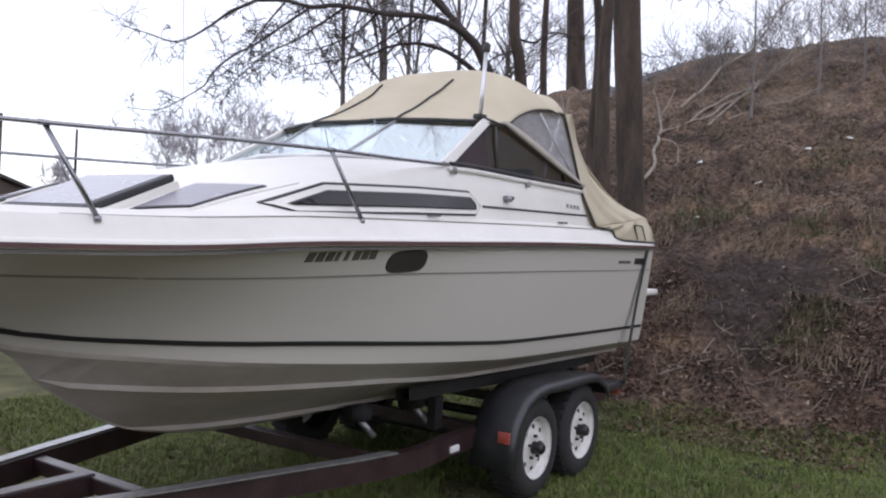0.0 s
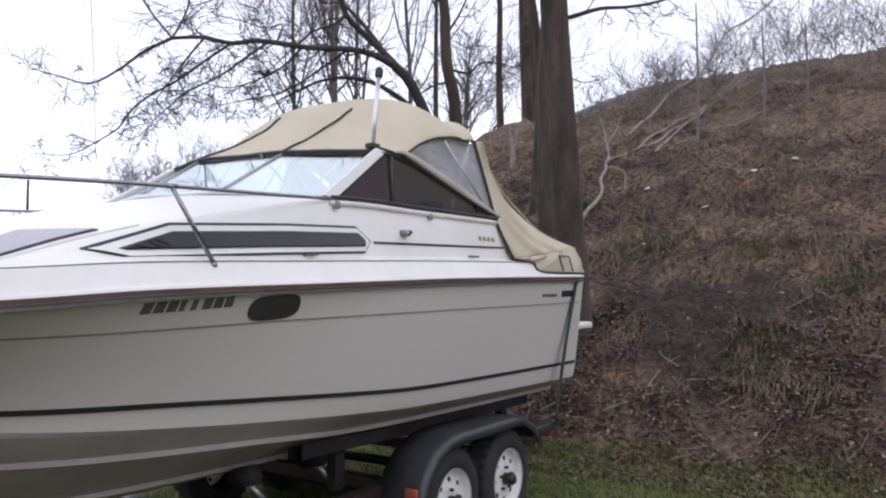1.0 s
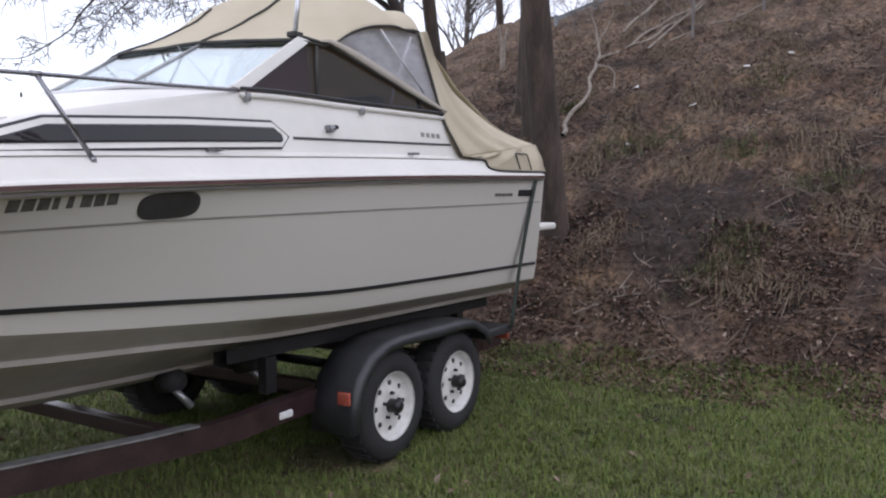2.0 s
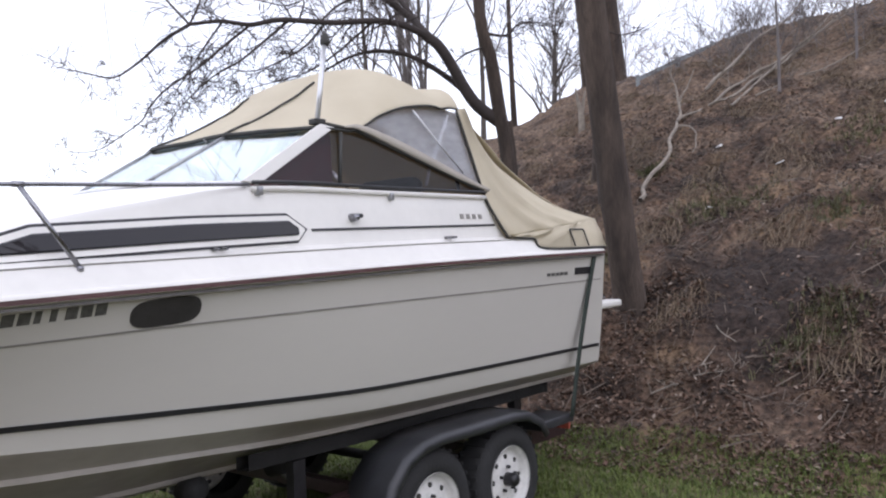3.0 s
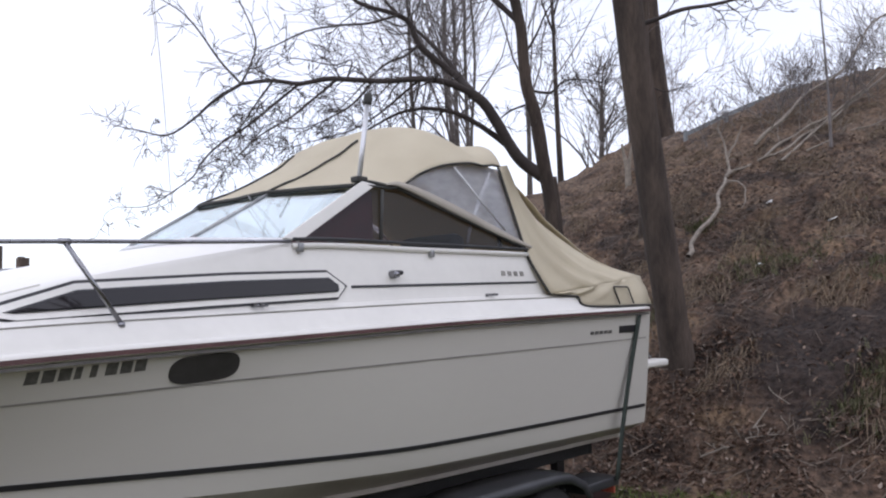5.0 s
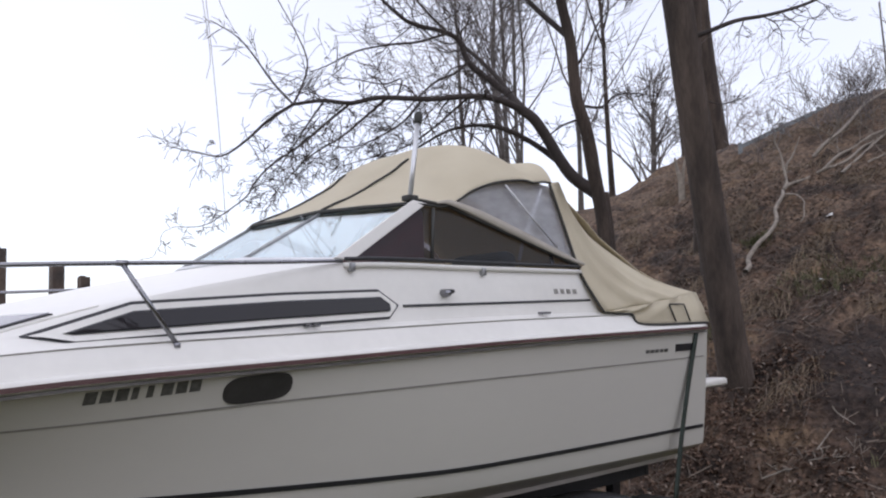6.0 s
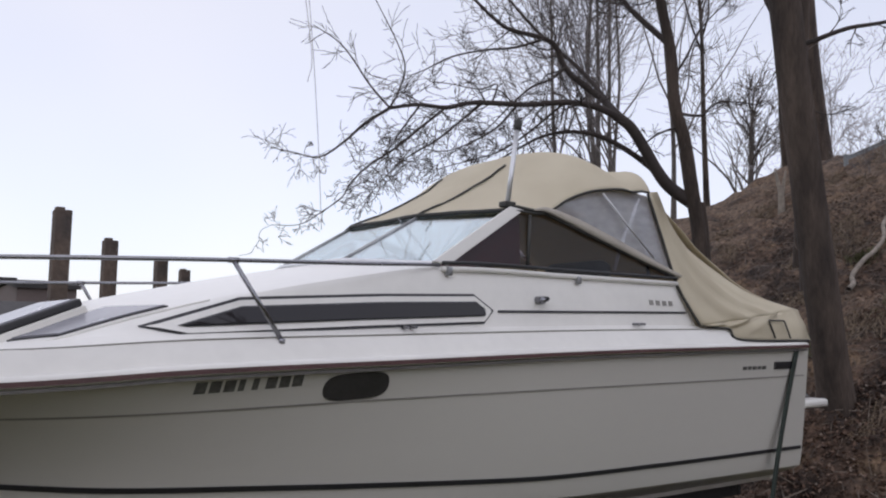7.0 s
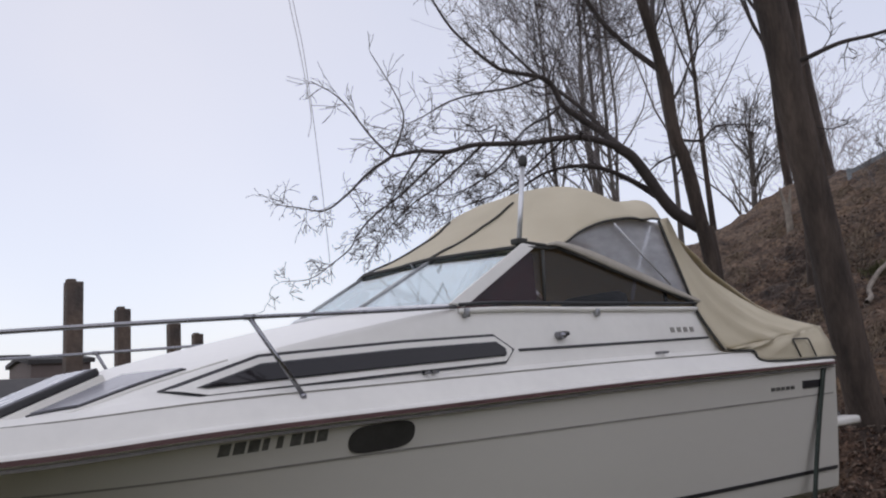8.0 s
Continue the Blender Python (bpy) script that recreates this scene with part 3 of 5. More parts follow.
# bow rail with its stanchions, both sides
rail_top = [(-3.06, C - 0.955, 2.175), (-3.5, C - 1.0, 2.15), (-4.1, C - 1.03, 2.125), (-4.6, C - 0.98, 2.105), (-5.2, C - 0.72, 2.09), (-5.7, C - 0.42, 2.09), (-6.05, C - 0.14, 2.10), (-6.12, C, 2.10)]
for side in (1, -1):
    m = [(x, y if side > 0 else 2 * C - y, z) for x, y, z in rail_top]
    boat_part("bow_rail", tube_bm(curve_pts(m, 6), 0.0085, 8), steel)
    for bu, bb, tu, tb, tz in ((3.91, 1.07, 4.10, 1.03, 2.125), (5.07, 0.81, 5.22, 0.70, 2.09), (5.75, 0.36, 5.85, 0.30, 2.09)):
        a = Vector((-bu, C - side * bb, rail_z(bu) + 0.095))
        b = Vector((-tu, C - side * tb, tz))
        st = boat_part("stanchion", tube_bm([a, b], 0.0095, 8), steel)
        part("base_plate", tube_bm([a - Vector((0, 0, 0.012)), a + Vector((0, 0, 0.006))], 0.013, 12), steel, st)
        part("tee_joint", tube_bm([b + Vector((-0.02, side * 0.003, 0)), b + Vector((0.02, -side * 0.003, 0))], 0.0115, 8), steel, st)
for u in (3.02, 2.145):
    boat_part("rail_bracket", box_bm(-u - 0.013, -u + 0.013, C - 0.995, C - 0.955, 2.125, 2.165, 0.004), galv)

# foredeck hatch and the smoked deck windows
hatch_poly = [(-4.90, 0.60, 1.785), (-4.48, 0.60, 1.955), (-4.48, 1.22, 1.955), (-4.90, 1.22, 1.785)]
hatch = boat_part("deck_hatch", prism_bm(hatch_poly, 0.032, 0.008), black_line, label="black framed foredeck hatch", smooth=False)
hc = sum((Vector(p) for p in hatch_poly), Vector()) / 4
up_n = (Vector(hatch_poly[1]) - Vector(hatch_poly[0])).cross(Vector(hatch_poly[3]) - Vector(hatch_poly[0])).normalized()
part("pane", prism_bm([hc + (Vector(p) - hc) * 0.9 + up_n * 0.026 for p in hatch_poly], 0.01), hatch_glass, hatch, "clouded grey acrylic pane, lightened for sky reflection", smooth=False)
part("hatch_coaming", prism_bm([hc + (Vector(p) - hc) * 1.03 - up_n * 0.001 for p in hatch_poly][::-1], 0.10, 0.004), deck_mat, hatch, "white moulded coaming", smooth=False)
def deck_z(u, b):
    hb, hz = min(house_b(u), foot(u)[0]), house_z(u)
    return hz + (top_z(u) - hz) * (1 - min(1.0, abs(b) / hb) ** 1.6)


def deck_patch(corners, off, thick, side):
    """A plate that follows the deck between four (u, half breadth) corners."""
    rws_ = []
    for i in range(11):
        r_ = []
        for j in range(9):
            s_, t_ = i / 10, j / 8
            u = (1 - s_) * ((1 - t_) * corners[0][0] + t_ * corners[1][0]) + s_ * ((1 - t_) * corners[3][0] + t_ * corners[2][0])
            b_ = (1 - s_) * ((1 - t_) * corners[0][1] + t_ * corners[1][1]) + s_ * ((1 - t_) * corners[3][1] + t_ * corners[2][1])
            r_.append((-u, C - side * b_, deck_z(u, b_) + off))
        rws_.append(r_)
    return thicken(grid_bm(rws_), thick)


for side in (1, -1):
    fr_ = boat_part("deck_window_frame", deck_patch([(4.88, 0.60), (4.67, 0.80), (4.12, 0.87), (4.38, 0.48)], 0.006, 0.014, side), deck_mat, smooth=False)
    part("seal", deck_patch([(4.762, 0.560), (4.640, 0.778), (4.262, 0.812), (4.405, 0.516)], 0.012, 0.014, side), black_line, fr_, smooth=False)
    part("pane", deck_patch([(4.748, 0.568), (4.635, 0.775), (4.272, 0.806), (4.412, 0.530)], 0.017, 0.014, side), deck_glass, fr_, "smoked deck window pane", smooth=False)

# windscreen: three front panes, raked pillars, side panes
WB = [(-3.04, 0.15, 2.18), (-3.20, 0.75, 2.225), (-3.20, 2 * C - 0.75, 2.225), (-3.04, 2 * C - 0.15, 2.18)]
WT = [(-2.46, 0.25, 2.508), (-2.72, 0.735, 2.495), (-2.72, 2 * C - 0.735, 2.495), (-2.46, 2 * C - 0.25, 2.508)]
screen = boat_part("windscreen", tube_bm(WT, 0.012, 8), alu, label="aluminium framed raked windscreen")
part("sill", tube_bm(WB, 0.014, 8), alu, screen)
for i, (a, b) in enumerate(zip(WB, WT)):
    if i in (0, 3):
        va, vb = Vector(a), Vector(b)
        w = Vector((0.05, 0, -0.005))
        part("pillar", prism_bm([va - w, va + w, vb + w, vb - w], 0.02, 0.004), deck_mat, screen, smooth=False)
    else:
        part("divider", tube_bm([a, b], 0.010, 8), galv, screen)
for i in range(3):
    o = part("pane", prism_bm([WB[i], WB[i + 1], WT[i + 1], WT[i]], 0.005), pane_glass, screen, smooth=False)
    o.visible_shadow = False
for side in (1, -1):
    f_ = (lambda p: p) if side > 0 else (lambda p: (p[0], 2 * C - p[1], p[2]))
    q = [f_(p) for p in ((-3.0, 0.145, 2.185), (-2.45, 0.25, 2.51), (-2.27, 0.235, 2.50), (-1.30, 0.125, 2.20))]
    o = part("side_pane", prism_bm(q, 0.005), side_glass, screen, smooth=False)
    o.visible_shadow = False
    part("side_divider", tube_bm([f_((-2.47, 0.145, 2.21)), f_((-2.38, 0.22, 2.48))], 0.011, 6), piping, screen)
    part("curtain", prism_bm([f_((-2.92, 0.20, 2.20)), f_((-2.48, 0.20, 2.20)), f_((-2.40, 0.29, 2.47)), f_((-2.47, 0.29, 2.47))], 0.012), seat_red, screen, "dark maroon curtain behind the glass", smooth=False)
    part("side_trim", tube_bm([f_((-2.46, 0.24, 2.52)), f_((-2.27, 0.225, 2.505)), f_((-1.30, 0.115, 2.205))], 0.010, 6), piping, screen)

# poles of the canopy frame behind the glass
for a, b in (((-2.86, 0.52, 2.16), (-2.48, 0.46, 2.52)), ((-2.58, 0.66, 2.16), (-2.74, 0.90, 2.50)), ((-2.84, 1.34, 2.16), (-2.58, 1.20, 2.56)), ((-2.66, 0.34, 2.16), (-2.42, 0.36, 2.54))):
    boat_part("canopy_pole", tube_bm([a, b], 0.008, 8), galv)

# cockpit seats and helm
for y in (0.55, 1.62):
    boat_part("seat", box_bm(-2.15, -1.65, y - 0.24, y + 0.24, 1.36, 1.75, 0.04), seat_mat)
    boat_part("seat_back", box_bm(-1.72, -1.60, y - 0.24, y + 0.24, 1.70, 2.30, 0.05), seat_mat, label="dark vinyl helm seat back")
    boat_part("seat_back", box_bm(-2.62, -2.50, y - 0.22, y + 0.22, 1.70, 2.27, 0.05), seat_red, label="maroon vinyl seat back")
boat_part("dashboard", box_bm(-2.98, -2.68, 0.25, 2 * C - 0.25, 1.7, 2.15, 0.03), seat_mat)
boat_part("bench", box_bm(-0.75, -0.2, 0.3, 1.86, 1.36, 1.8, 0.04), seat_mat)

# canvas top: roof over hoops, clear side panels, apron over the stern
canopy = boat_part("canopy_frame", tube_bm(curve_pts([(-1.46, 0.17, 2.2), (-1.42, 0.27, 2.60), (-1.30, 0.50, 2.82), (-1.18, C, 2.88), (-1.30, 1.66, 2.82), (-1.42, 1.89, 2.60), (-1.46, 1.99, 2.2)], 6), 0.012, 8), steel, label="bent steel canopy hoop")
hoops = [(-2.50, 0.235, 2.500, 2.50, 2.4), (-2.40, 0.228, 2.497, 2.585, 2.4), (-2.30, 0.22, 2.497, 2.675, 2.5), (-2.20, 0.215, 2.535, 2.77, 2.6), (-2.10, 0.21, 2.595, 2.85, 2.8), (-1.95, 0.205, 2.650, 2.95, 3.1), (-1.82, 0.20, 2.680, 3.0, 3.4), (-1.70, 0.20, 2.695, 3.0, 3.7),
         (-1.62, 0.20, 2.70, 2.96, 4.0), (-1.55, 0.205, 2.70, 2.89, 4.4), (-1.48, 0.21, 2.705, 2.885, 5.0), (-1.38, 0.22, 2.71, 2.905, 5.5), (-1.25, 0.24, 2.72, 2.92, 6.0), (-1.12, 0.25, 2.72, 2.925, 6.0), (-1.04, 0.27, 2.68, 2.88, 5.0)]
hf = [spline([(h[0], h[k]) for h in hoops]) for k in range(1, 5)]
rows = []
for x in span(-2.50, -1.04, 46):
    ye, ze, zc, pw = (f(x) for f in hf)
    row = []
    for j in range(33):
        v = -1 + 2 * j / 32
        v = math.sin(v * math.pi / 2) * 0.6 + v * 0.4
        front = max(0.0, min(1.0, (-x - 2.2) / 0.3))
        across = abs(v) * (C - ye)
        bow = front * (0.235 if across < 0.345 else 0.235 * (C - ye - across) / (C - ye - 0.345))
        wr = 0.006 * noise.noise(Vector((x * 5, v * 6, 0)))
        back = 0.24 * abs(v) ** 3 * max(0.0, (x + 1.62) / 0.58)
        row.append((x - bow - back, C + v * (C - ye), ze + (zc - ze) * (1 - abs(v) ** pw) + wr))
    rows.append(row)
roof = part("canvas_roof", thicken(grid_bm(rows), 0.008), canvas, canopy, "taut beige canvas roof")
part("hem", tube_bm([r[0] for r in rows], 0.007, 6), piping, canopy)
part("hem", tube_bm([r[-1] for r in rows], 0.007, 6), piping, canopy)
part("hem", tube_bm(rows[0], 0.011, 6), piping, canopy)
for side in (0, 1):
    seam_y = spline([(-2.73, 0.728), (-2.50, 0.765), (-2.28, 0.788), (-2.05, 0.770)])
    seam_pts = []
    for tx in span(-2.73, -2.05, 14):
        ty = seam_y(tx) if side == 0 else 2 * C - seam_y(tx)
        near = sorted((((q[0] - tx) ** 2 + (q[1] - ty) ** 2, q[2]) for r in rows for q in r))[:5]
        wsum = sum(1 / (d + 1e-5) for d, _ in near)
        seam_pts.append((tx, ty, sum(z / (d + 1e-5) for d, z in near) / wsum + 0.007))
    part("strap", tube_bm(seam_pts, 0.0075, 6), piping, canopy)
vinyl = glass_material("clear_vinyl", (0.88, 0.88, 0.89), 0.07, 0.12)
# clouded vinyl scatters some light as well
vn, vl = vinyl.node_tree.nodes, vinyl.node_tree.links
vd, vm = vn.new("ShaderNodeBsdfTranslucent"), vn.new("ShaderNodeMixShader")
vd.inputs["Color"].default_value = (0.80, 0.80, 0.80, 1)
vt = vn.new("ShaderNodeTexNoise")
vt.inputs["Scale"].default_value = 7
vr = vn.new("ShaderNodeMapRange")
vr.inputs["To Min"].default_value, vr.inputs["To Max"].default_value = 0.20, 0.50
vf, vx = vn.new("ShaderNodeBsdfDiffuse"), vn.new("ShaderNodeAddShader")
vf.inputs["Color"].default_value = (0.28, 0.28, 0.30, 1)
vl.new(vd.outputs[0], vx.inputs[0])
vl.new(vf.outputs[0], vx.inputs[1])
vl.new(vt.outputs["Fac"], vr.inputs["Value"])
vl.new(vr.outputs[0], vm.inputs[0])
vout = [q for q in vn if q.type == "OUTPUT_MATERIAL"][0]
vl.new(vout.inputs["Surface"].links[0].from_socket, vm.inputs[1])
vl.new(vx.outputs[0], vm.inputs[2])
vl.new(vm.outputs[0], vout.inputs["Surface"])
for side in (1, -1):
    f_ = (lambda p: p) if side > 0 else (lambda p: (p[0], 2 * C - p[1], p[2]))
    rws = []
    for i in range(13):
        s = i / 12
        top = (-2.26 + s * 0.90, 0.215 + 0.03 * s, min(hf[1](-2.26 + s * 0.90), 2.70))
        lowp = (-2.26 + s * 0.98, 0.235 - 0.115 * s, 2.50 - 0.31 * s)
        rws.append([f_((top[0] + (lowp[0] - top[0]) * k / 6, top[1] + (lowp[1] - top[1]) * k / 6 + 0.008 * noise.noise(Vector((i * 0.5, k * 0.7, 3))), top[2] + (lowp[2] - top[2]) * k / 6)) for k in range(7)])
    o = part("clear_panel", thicken(grid_bm(rws), 0.003), vinyl, canopy, "clouded clear vinyl side panel")
    o.visible_shadow = False
    hem_low = ((-2.36, 0.210, 2.510), (-2.27, 0.200, 2.508), (-2.07, 0.188, 2.452), (-1.80, 0.160, 2.365), (-1.49, 0.125, 2.268), (-1.25, 0.098, 2.205))
    hem_wide = (0.015, 0.025, 0.042, 0.045, 0.032, 0.012)
    hem_rows = [[f_(p), f_((p[0] + 0.03, p[1] + 0.006 + h * 0.08, p[2] + h))] for p, h in zip(curve_pts(hem_low, 5), [spline(list(enumerate(hem_wide)))(k / 5) for k in range(26)])]
    part("canvas_hem", thicken(grid_bm(hem_rows), 0.005), hem_canvas, canopy, "beige canvas hem under the clear panel")
    part("panel_brace", tube_bm([f_((-1.46, 0.235, 2.67)), f_((-1.68, 0.20, 2.36)), f_((-1.74, 0.19, 2.23))], 0.010, 8), alu, canopy)
    # pale diagonal streak across the clear panel, drawn as a thin tube
    part("panel_streak", tube_bm([f_((-1.82, 0.202, 2.66)), f_((-1.65, 0.17, 2.49)), f_((-1.46, 0.13, 2.31))], 0.006, 6), alu, canopy)
    # stern apron, in soft folds
    top_line = [f_(p) for p in ((-1.385, 0.225, 2.71), (-1.335, 0.165, 2.44), (-1.285, 0.105, 2.17), (-1.22, 0.06, 2.02), (-1.15, 0.038, 1.92))]
    aft_line = [f_(p) for p in ((-1.30, 0.27, 2.735), (-0.98, 0.34, 2.51), (-0.66, 0.30, 2.32), (-0.30, 0.21, 2.145), (0.075, 0.10, 2.05))]
    ta, aa = curve_pts(top_line, 6), curve_pts(aft_line, 6)
    bot = curve_pts([f_(p) for p in ((-1.15, 0.035, 1.92), (-0.98, 0.03, 1.908), (-0.88, 0.02, 1.90), (-0.79, -0.008, 1.838), (0.03, 0.0, 1.836))], 6)
    rws = []
    for i in range(25):
        s = i / 24
        a, b = Vector(ta[i]), Vector(aa[i])
        row = []
        for k in range(17):
            q = k / 16
            p = a.lerp(b, q)
            sag = math.sin(q * math.pi)
            p.y -= side * sag * (0.02 * (1 - s) + 0.045 * abs(math.sin(q * 12 - s * 3.0)) * (0.35 + 0.65 * s) + 0.030 * abs(math.sin(q * 23 - s * 5.0 + 1)))
            row.append(p)
        rws.append(row)
    # lower skirt from the slanted line down to the rub rail
    sk = []
    for i in range(25):
        s = i / 24
        b0, top_p = Vector(bot[i]), rws[24][round(s * 16)]
        sk.append([top_p.lerp(b0, k / 8) + Vector((0, -side * (0.02 * math.sin(k / 8 * math.pi) + 0.008 * math.sin(s * 19)) * math.sin(k / 8 * math.pi), 0)) for k in range(9)])
    part("apron_side", thicken(grid_bm(rws), 0.006), canvas, canopy, "beige canvas apron hanging in folds")
    part("apron_skirt", thicken(grid_bm(sk), 0.006), canvas, canopy)
    part("hem", tube_bm(ta, 0.009, 6), piping, canopy)
    part("hem", tube_bm([(x, y - side * 0.006, z) for x, y, z in bot], 0.008, 6), piping, canopy)
    part("pocket_hem", tube_bm([f_(p) for p in ((-0.42, -0.020, 1.85), (-0.46, -0.004, 1.955), (-0.45, 0.000, 1.965), (-0.27, 0.006, 1.965), (-0.26, 0.002, 1.955), (-0.23, -0.018, 1.85))], 0.006, 6), piping, canopy)
# back of the apron between the two sides
rows = []
for i in range(17):
    a = Vector(aa[min(24, round(i * 1.5))])
    a = Vector((a.x, min(a.y, 2 * C - a.y), a.z))
    row = []
    for j in range(17):
        v = j / 16
        hump = 4 * v * (1 - v)
        fade = (1 - i / 16) ** 3
        y0 = a.y + (0.29 - a.y) * fade
        z0 = a.z + (0.05 * (1 - i / 16) + 0.01) * hump
        arch = 2.66 + 0.25 * (1 - abs(2 * v - 1) ** 3.0)
        row.append((a.x + 0.03 * hump * (i / 16) + 0.008 * math.sin(v * 30), y0 + (2 * C - 2 * y0) * v, z0 + (arch - z0) * fade))
    rows.append(row)
part("apron_back", thicken(grid_bm(rows), 0.006), canvas, canopy)
part("apron_end", thicken(grid_bm([[(0.085 - 0.03 * k / 4, 0.10 - 0.10 * k / 4 + (2 * C - 0.2 + 0.2 * k / 4) * j / 8, 2.05 - 0.21 * k / 4) for j in range(9)] for k in range(5)]), 0.006), canvas, canopy)

# anchor light pole
mast = boat_part("light_pole", tube_bm([(-2.50, 0.265, 2.53), (-2.39, 0.31, 2.95)], 0.0135, 8), alu, label="white pole with dark lamp head")
part("lamp_head", tube_bm([(-2.39, 0.31, 2.95), (-2.386, 0.311, 2.965), (-2.375, 0.315, 3.005), (-2.37, 0.316, 3.02)], [0.016, 0.024, 0.024, 0.010], 10), piping, mast)
part("pole_foot", box_bm(-2.535, -2.465, 0.235, 0.295, 2.515, 2.545, 0.006), piping, mast)
# swim platform arm
step = boat_part("swim_step", box_bm(0.02, 0.40, 0.06, 0.20, 1.375, 1.43, 0.018), deck_mat, label="white moulded swim step")
part("step_cleat", tube_bm([(0.10, 0.13, 1.42), (0.15, 0.13, 1.465), (0.21, 0.13, 1.47), (0.24, 0.13, 1.455)], 0.011, 8), steel, step)
boat_part("stern_drive", box_bm(0.02, 0.4, C - 0.16, C + 0.16, 0.6, 1.2, 0.06), trailer_black)

# ---------------------------------------------------------------- trailer
trailer = thing("boat_trailer", "black tandem axle boat trailer with white wheels", "trailer", at=(-1.6, C, GROUND))


def trailer_part(name, bm, mat, parent=None, label="", smooth=False):
    ob = part(name, bm, mat, parent or trailer, label, smooth)
    if not parent:
        ob.location = -Vector(trailer.location)
    return ob


def lathe(profile, center, axis_y=1, seg=40):
    """A turned body about the y axis, from (radius, offset) pairs."""
    return grid_bm([[(center[0] + r * math.cos(2 * math.pi * k / seg), center[1] + o, center[2] + r * math.sin(2 * math.pi * k / seg)) for k in range(seg)] for r, o in profile], close=True)


def wheel(x, y, z, out):
    s = -out
    tyre_p = [(0.19, 0.20), (0.25, 0.205), (0.30, 0.20), (0.325, 0.175), (0.333, 0.14), (0.333, 0.06), (0.325, 0.025), (0.30, 0.002), (0.25, -0.004), (0.205, 0.004), (0.198, 0.02)]
    g = lathe([(r, s * o) for r, o in tyre_p], (x, y, z))
    bmesh.ops.recalc_face_normals(g, faces=g.faces)
    ty = trailer_part("tyre", g, rubber, smooth=True)
    for k in range(30):
        a = 2 * math.pi * k / 30
        c, d = math.cos(a), math.sin(a)
        t = box_bm(-0.012, 0.012, -0.08, 0.08, -0.005, 0.004)
        bmesh.ops.transform(t, verts=t.verts, matrix=Matrix.Translation((x + c * 0.334, y + s * 0.1, z + d * 0.334)) @ Matrix.Rotation(-a + math.pi / 2, 4, "Y"))
        if k == 0:
            tread = t
        else:
            me_ = bpy.data.meshes.new("tmp")
            t.to_mesh(me_)
            t.free()
            tread.from_mesh(me_)
    part("tread", tread, rubber, ty, smooth=False)
    rim_p = [(0.203, -0.002), (0.205, 0.006), (0.190, 0.010), (0.183, 0.035), (0.172, 0.050), (0.14, 0.042), (0.10, 0.030), (0.075, 0.030), (0.05, 0.032), (0.002, 0.032)]
    rm = trailer_part("rim", lathe([(r, s * o) for r, o in rim_p], (x, y, z)), rim_white, smooth=True)
    part("hub", tube_bm([(x, y + s * 0.05, z), (x, y - s * 0.03, z), (x, y - s * 0.045, z)], [0.042, 0.040, 0.028], 16), trailer_black, rm)
    for k in range(5):
        a = 2 * math.pi * k / 5 + 0.3
        part("wheel_nut", tube_bm([(x + 0.075 * math.cos(a), y + s * 0.035, z + 0.075 * math.sin(a)), (x + 0.075 * math.cos(a), y + s * 0.008, z + 0.075 * math.sin(a))], 0.011, 6), trailer_black, rm)
    for k in range(8):
        a = 2 * math.pi * k / 8
        part("slot", tube_bm([(x + 0.135 * math.cos(a), y + s * 0.046, z + 0.135 * math.sin(a)), (x + 0.135 * math.cos(a), y + s * 0.0365, z + 0.135 * math.sin(a))], 0.016, 8), piping, rm)


